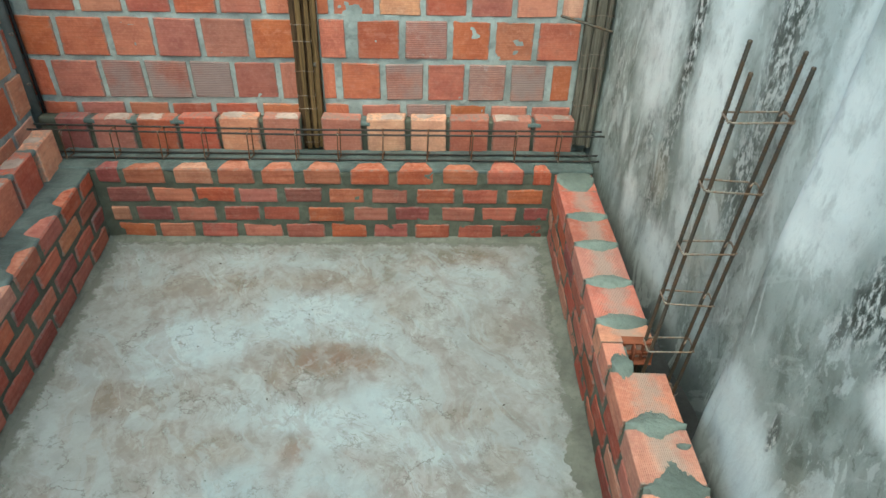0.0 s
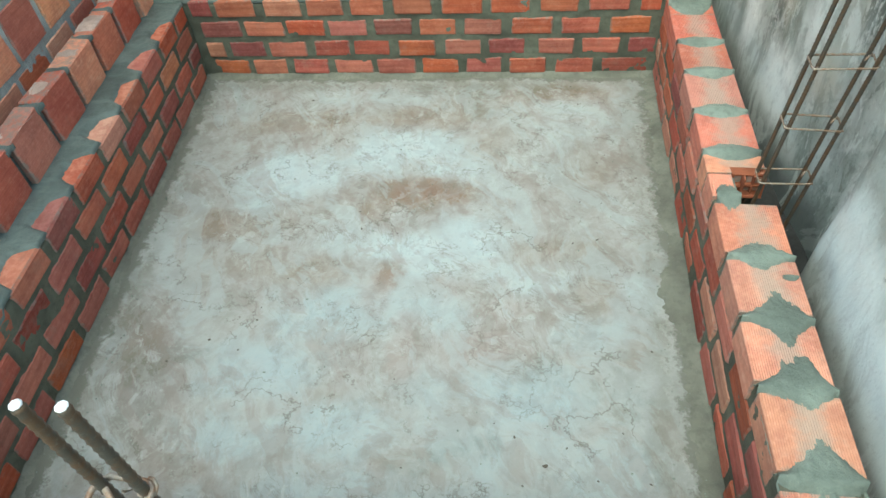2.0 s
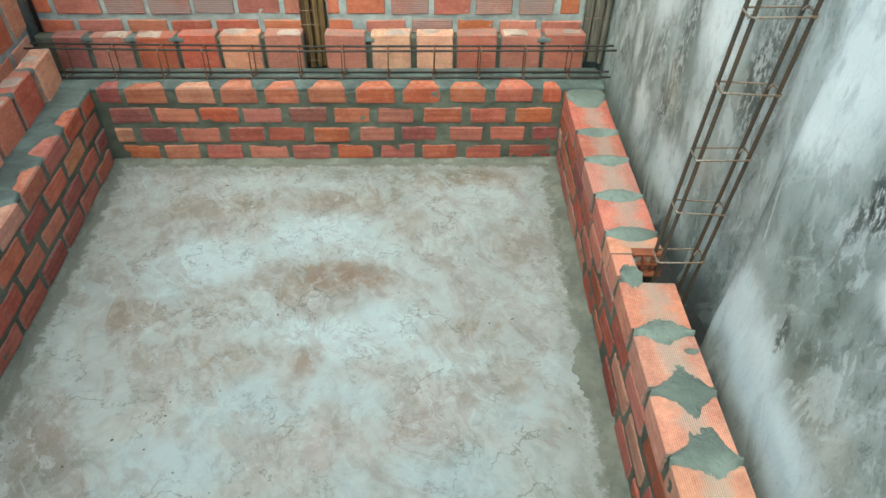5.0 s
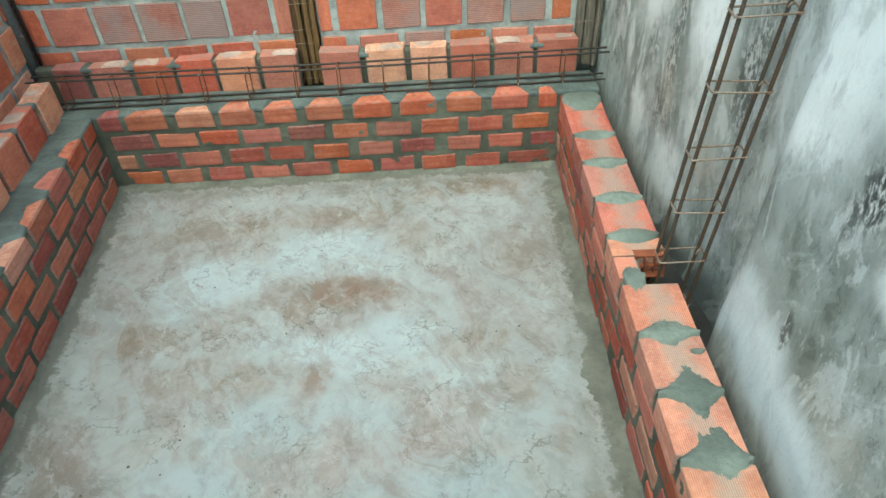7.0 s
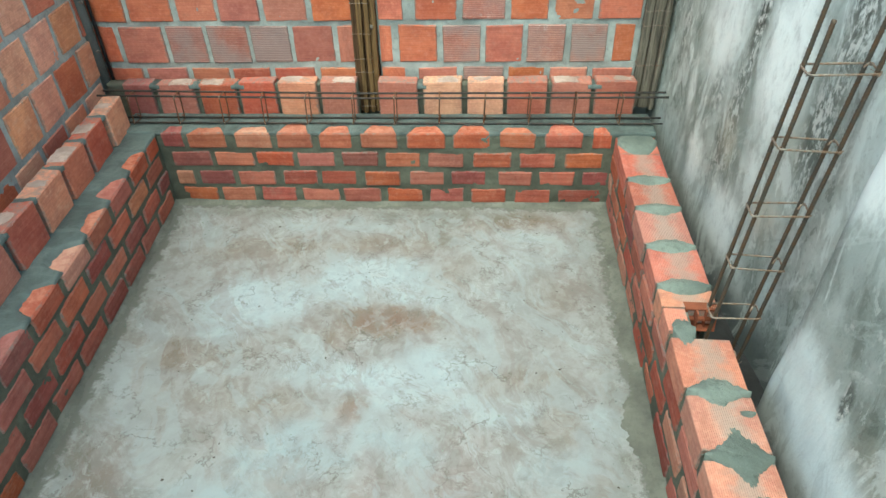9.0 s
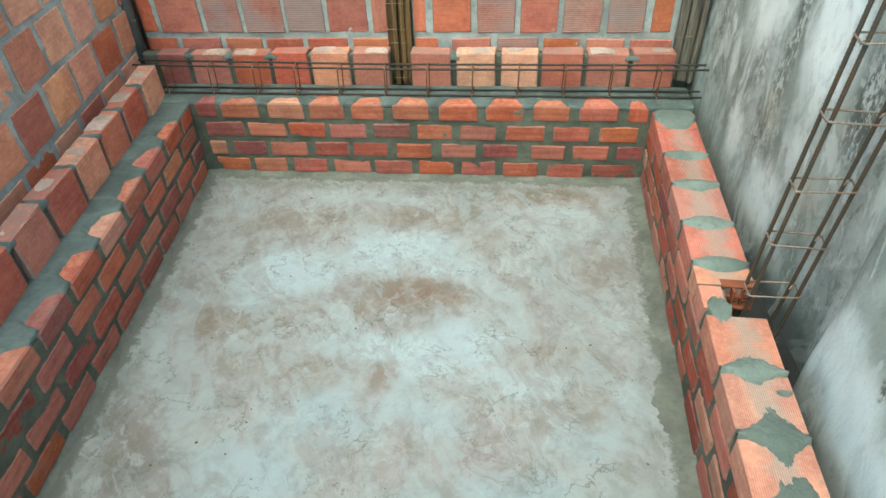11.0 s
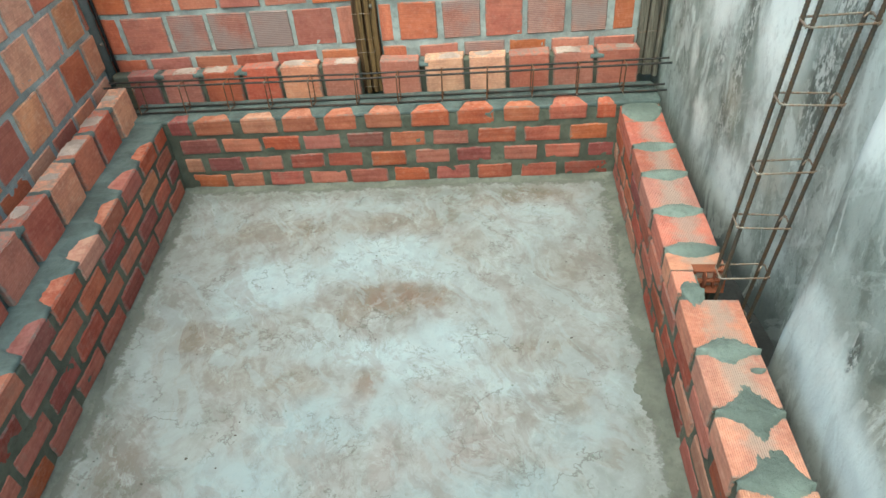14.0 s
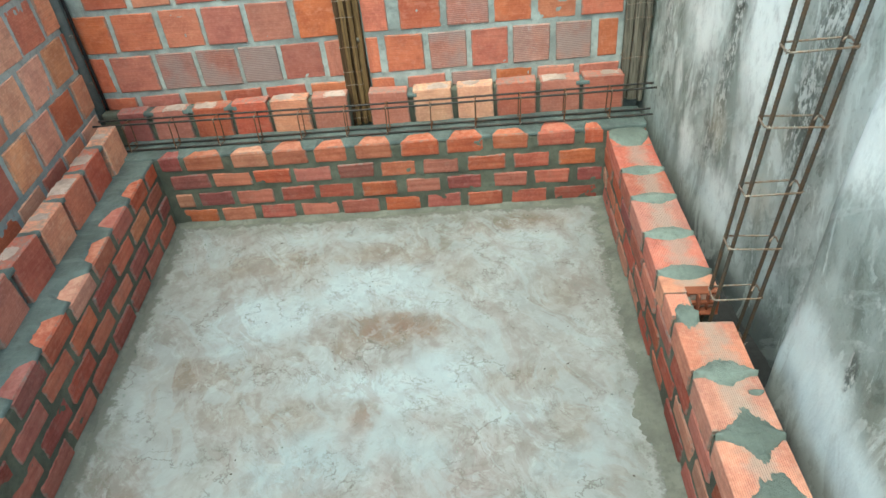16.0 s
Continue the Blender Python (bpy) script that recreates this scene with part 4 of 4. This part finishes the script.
cage("rebar_column", "rusty ribbed steel column cage standing in the broken wall pocket",
     [[(x(z) + dx, y, z) for z in (0.02, top)] for x, dx, y, top in ((bar_a, 0.0, -1.232, 1.47), (bar_a, 0.006, -1.282, 1.40), (bar_c, 0.0, -1.242, 1.445), (bar_c, 0.006, -1.292, 1.42))],
     [Matrix.Translation(((bar_a(z) + bar_c(z)) / 2 + 0.003, -1.262, z)) @ pose(0, 0, 0, 1.5, 2 * (-1) ** i, -3) @ Matrix.Diagonal(((bar_c(z) - bar_a(z) + 0.022) / 0.2, 1, 1, 1))
      for i, z in enumerate((0.19, 0.409, 0.621, 0.826, 1.046, 1.266))],
     0.2, 0.072, 0.0058, STEEL, WIRE, "rebar cages")

# near column cage by the front wall, its cut ends bright
NEAR = (1.252, -2.803)


def near(x, y, z):
    return (NEAR[0] + x, NEAR[1] + y, z)


near_cage = cage("rebar_column", "dark ribbed steel column cage with bright cut ends beside the front wall",
                 [[near(0, 0.07, 0), near(0, 0.07, 1.418)], [near(0.040, 0.07, 0), near(0.040, 0.07, 1.4195)],
                  [near(0, -0.09, 0), near(0, -0.09, 1.26)], [near(0.035, -0.09, 0), near(0.035, -0.09, 1.25)]],
                 [Matrix.Translation(near(0.0175, -0.01, z)) @ pose(0, 0, 0, 2, 1, 90) for z in (0.42, 0.64, 0.85, 1.055, 1.26)],
                 0.18, 0.06, 0.0052, STEEL, WIRE, "rebar cages")
for x, z in ((0.0, 1.4185), (0.040, 1.420)):
    part("cut_end", tube("cut_end", [near(x, 0.07, z - 0.001), near(x, 0.07, z + 0.0005)], 0.0054, CUT, 8), near_cage, label="bright sawn bar end")

# beam cage lying along the back low wall
cage("rebar_beam", "dark steel beam cage lying on the mortar of the low wall",
     [[(-0.30, 0.088, 0.437), (0.9, 0.09, 0.433), (2.545, 0.086, 0.436)], [(-0.30, 0.152, 0.436), (1.1, 0.155, 0.433), (2.55, 0.15, 0.437)],
      [(-0.34, 0.092, 0.585), (1.0, 0.09, 0.571), (2.55, 0.086, 0.578)], [(-0.34, 0.158, 0.583), (1.0, 0.158, 0.567), (2.55, 0.15, 0.575)]],
     [Matrix.Translation((x, 0.122, 0.505)) @ pose(0, 0, 0, 0, 90, 0) @ pose(0, 0, 0, 3 * (-1) ** i, 2, 0)
      for i, x in enumerate((-0.182, 0.06, 0.301, 0.512, 0.742, 0.977, 1.195, 1.42, 1.651, 1.876, 2.104, 2.328))],
     0.15, 0.078, 0.0048, STEEL_DARK, WIRE_RUST, "rebar cages", 0.0032)

# steel in the slot of the left wall
slot_m = WALL_LEFT @ Matrix.Translation(((SLOT[0] + SLOT[1]) / 2, 0.03, 0))


def in_slot(x, y, z):
    return tuple(slot_m @ Vector((x, y, z)))


cage("rebar_column", "rusty steel column cage in the open slot of the brick wall",
     [[in_slot(-0.05, 0.0, 0.3), in_slot(-0.05, 0.0, 1.85)], [in_slot(0.05, 0.0, 0.3), in_slot(0.05, 0.0, 1.85)],
      [in_slot(-0.05, 0.07, 0.3), in_slot(-0.05, 0.07, 1.85)], [in_slot(0.05, 0.07, 0.3), in_slot(0.05, 0.07, 1.85)]],
     [slot_m @ Matrix.Translation((0, 0.035, z)) for z in (0.45, 0.56, 0.7, 0.86, 1.04, 1.22)], 0.115, 0.085, 0.006, STEEL, WIRE, "rebar cages")


# ---- timber ----
def board(name, x0, x1, y, thick, z0, z1, material, parent, lean=0.0, rough=0.004, seed=0):
    """A rough-sawn upright board with a wavering edge."""
    n = 26
    verts, faces = [], []
    for i in range(n + 1):
        z = z0 + (z1 - z0) * i / n
        o = lean * (z - z0)
        a, b = x0 + o + rough * wob(z, seed, 1, 5), x1 + o + rough * wob(z, seed, 9, 6)
        yy = y + rough * wob(z, seed, 3, 4)
        for px, py in ((a, yy), (a + (b - a) * 0.3, yy - thick * 0.07), (a + (b - a) * 0.7, yy - thick * 0.05), (b, yy), (b, yy + thick), (a, yy + thick)):
            verts.append((px, py, z))
    for i in range(n):
        faces += [(i * 6 + k, i * 6 + (k + 1) % 6, i * 6 + 6 + (k + 1) % 6, i * 6 + 6 + k) for k in range(6)]
    faces += [(5, 4, 3, 2, 1, 0), tuple(range(n * 6, n * 6 + 6))]
    return part(name, mesh_of(name, verts, faces, material), parent)


def band(cx, cy, w, d, z, material=WIRE, tilt=0.0):
    pts = [(cx - w / 2, cy - d / 2, z), (cx, cy - d / 2 - 0.004, z + tilt), (cx + w / 2, cy - d / 2, z), (cx + w / 2, cy + d / 2, z), (cx - w / 2, cy + d / 2, z)]
    return tube("wire_band", pts, 0.0016, material, 5, closed=True)


post = tagged(new("timber_post"), "weathered golden-brown timber post of split poles bound with wire", "wooden post")
for i, (a, b, y, t, m) in enumerate(((0.970, 0.999, 0.305, 0.05, WOOD_DARK), (1.001, 1.024, 0.286, 0.05, WOOD_GOLD), (1.026, 1.038, 0.312, 0.04, WOOD_DARK), (1.040, 1.060, 0.292, 0.05, WOOD_GOLD), (1.061, 1.088, 0.308, 0.06, WOOD_GOLD))):
    board("pole", a, b, y, t, 0.40, 1.9, m, post, lean=0.014 + 0.006 * (i == 4), seed=i * 3.1)
for z in (0.44, 0.63, 0.70, 0.83, 0.98, 1.06, 1.25, 1.45):
    part("wire_band", band(1.02 + 0.012 * (z - 0.4), 0.315, 0.094, 0.075, z, tilt=0.004), post)
part("knot", sheet("knot", 6, 6, lambda s, t: (1.078 + 0.016 * (s - 0.5), 0.296 - 0.006 * math.sin(math.pi * s) * math.sin(math.pi * t), 0.86 + 0.022 * (t - 0.5)), WOOD_GREY), post)

form = tagged(new("corner_boards"), "grey weathered formwork boards tied with wire in the corner", "formwork boards")
for i, (a, b, y, t) in enumerate(((2.425, 2.462, 0.325, 0.05), (2.468, 2.512, 0.312, 0.05), (2.517, 2.538, 0.285, 0.08))):
    board("board", a, b, y, t, 0.42, 1.9, WOOD_GREY, form, lean=0.012, seed=10 + i * 2.7)
for z in (0.66, 0.86, 0.93, 1.12, 1.3, 1.6):
    part("wire_band", band(2.482 + 0.012 * (z - 0.42), 0.33, 0.125, 0.1, z, tilt=0.008), form)
form_rod = tagged(new("steel_rod", tube("steel_rod", [(2.30, 0.318, 1.112), (2.42, 0.262, 1.09), (2.545, 0.225, 1.062)], 0.0055, STEEL, 8, rib=0.0009)), "short rusty steel rod wedged through the corner boards", "steel rod")

# pipe in the far corner with its dark cable
pipe = tagged(new("corner_pipe"), "cement-grey pipe with a black cable standing in the corner", "pipe")
part("tube", tube("tube", [(-0.392, 0.292, 0.36), (-0.39, 0.295, 1.2), (-0.385, 0.295, 1.9)], 0.028, PIPE, 14), pipe)
part("cable", tube("cable", [(-0.357, 0.31, 0.36), (-0.354, 0.312, 0.8), (-0.352, 0.312, 1.4), (-0.35, 0.312, 1.9)], 0.009, CABLE, 8), pipe)
for z in (0.52, 0.75, 1.0):
    part("wire_tie", TIE, pipe, pose(-0.362, 0.27, z, 20, 10, 30))

# loose mortar crumbs and the hairline cracks of the floor
verts, faces = [], []
for _ in range(420):
    if rng.random() < 0.6:
        y = rng.uniform(-2.35, -0.05)
        x = right_x(y) - abs(rng.gauss(0.05, 0.06)) - 0.02 if rng.random() < 0.5 else left_x(y) + abs(rng.gauss(0.06, 0.07)) + 0.03
    else:
        x, y = rng.uniform(0.1, 2.2), rng.uniform(-2.3, -0.06)
    r = rng.uniform(0.0015, 0.0045)
    o = len(verts)
    verts += [(x + r * rng.uniform(0.6, 1.2) * a, y + r * rng.uniform(0.6, 1.2) * b, 0.001 + r * c) for a, b, c in ((1, 0, 0), (0, 1, 0), (-1, 0, 0), (0, -1, 0), (0, 0, 1), (0, 0, -1))]
    faces += [(o, o + 1, o + 4), (o + 1, o + 2, o + 4), (o + 2, o + 3, o + 4), (o + 3, o, o + 4), (o + 1, o, o + 5), (o + 2, o + 1, o + 5), (o + 3, o + 2, o + 5), (o, o + 3, o + 5)]
tagged(new("mortar_crumbs", mesh_of("mortar_crumbs", verts, faces, MORTAR_PAD)), "small grey mortar crumbs scattered over the floor", "mortar crumbs", kind="stuff")
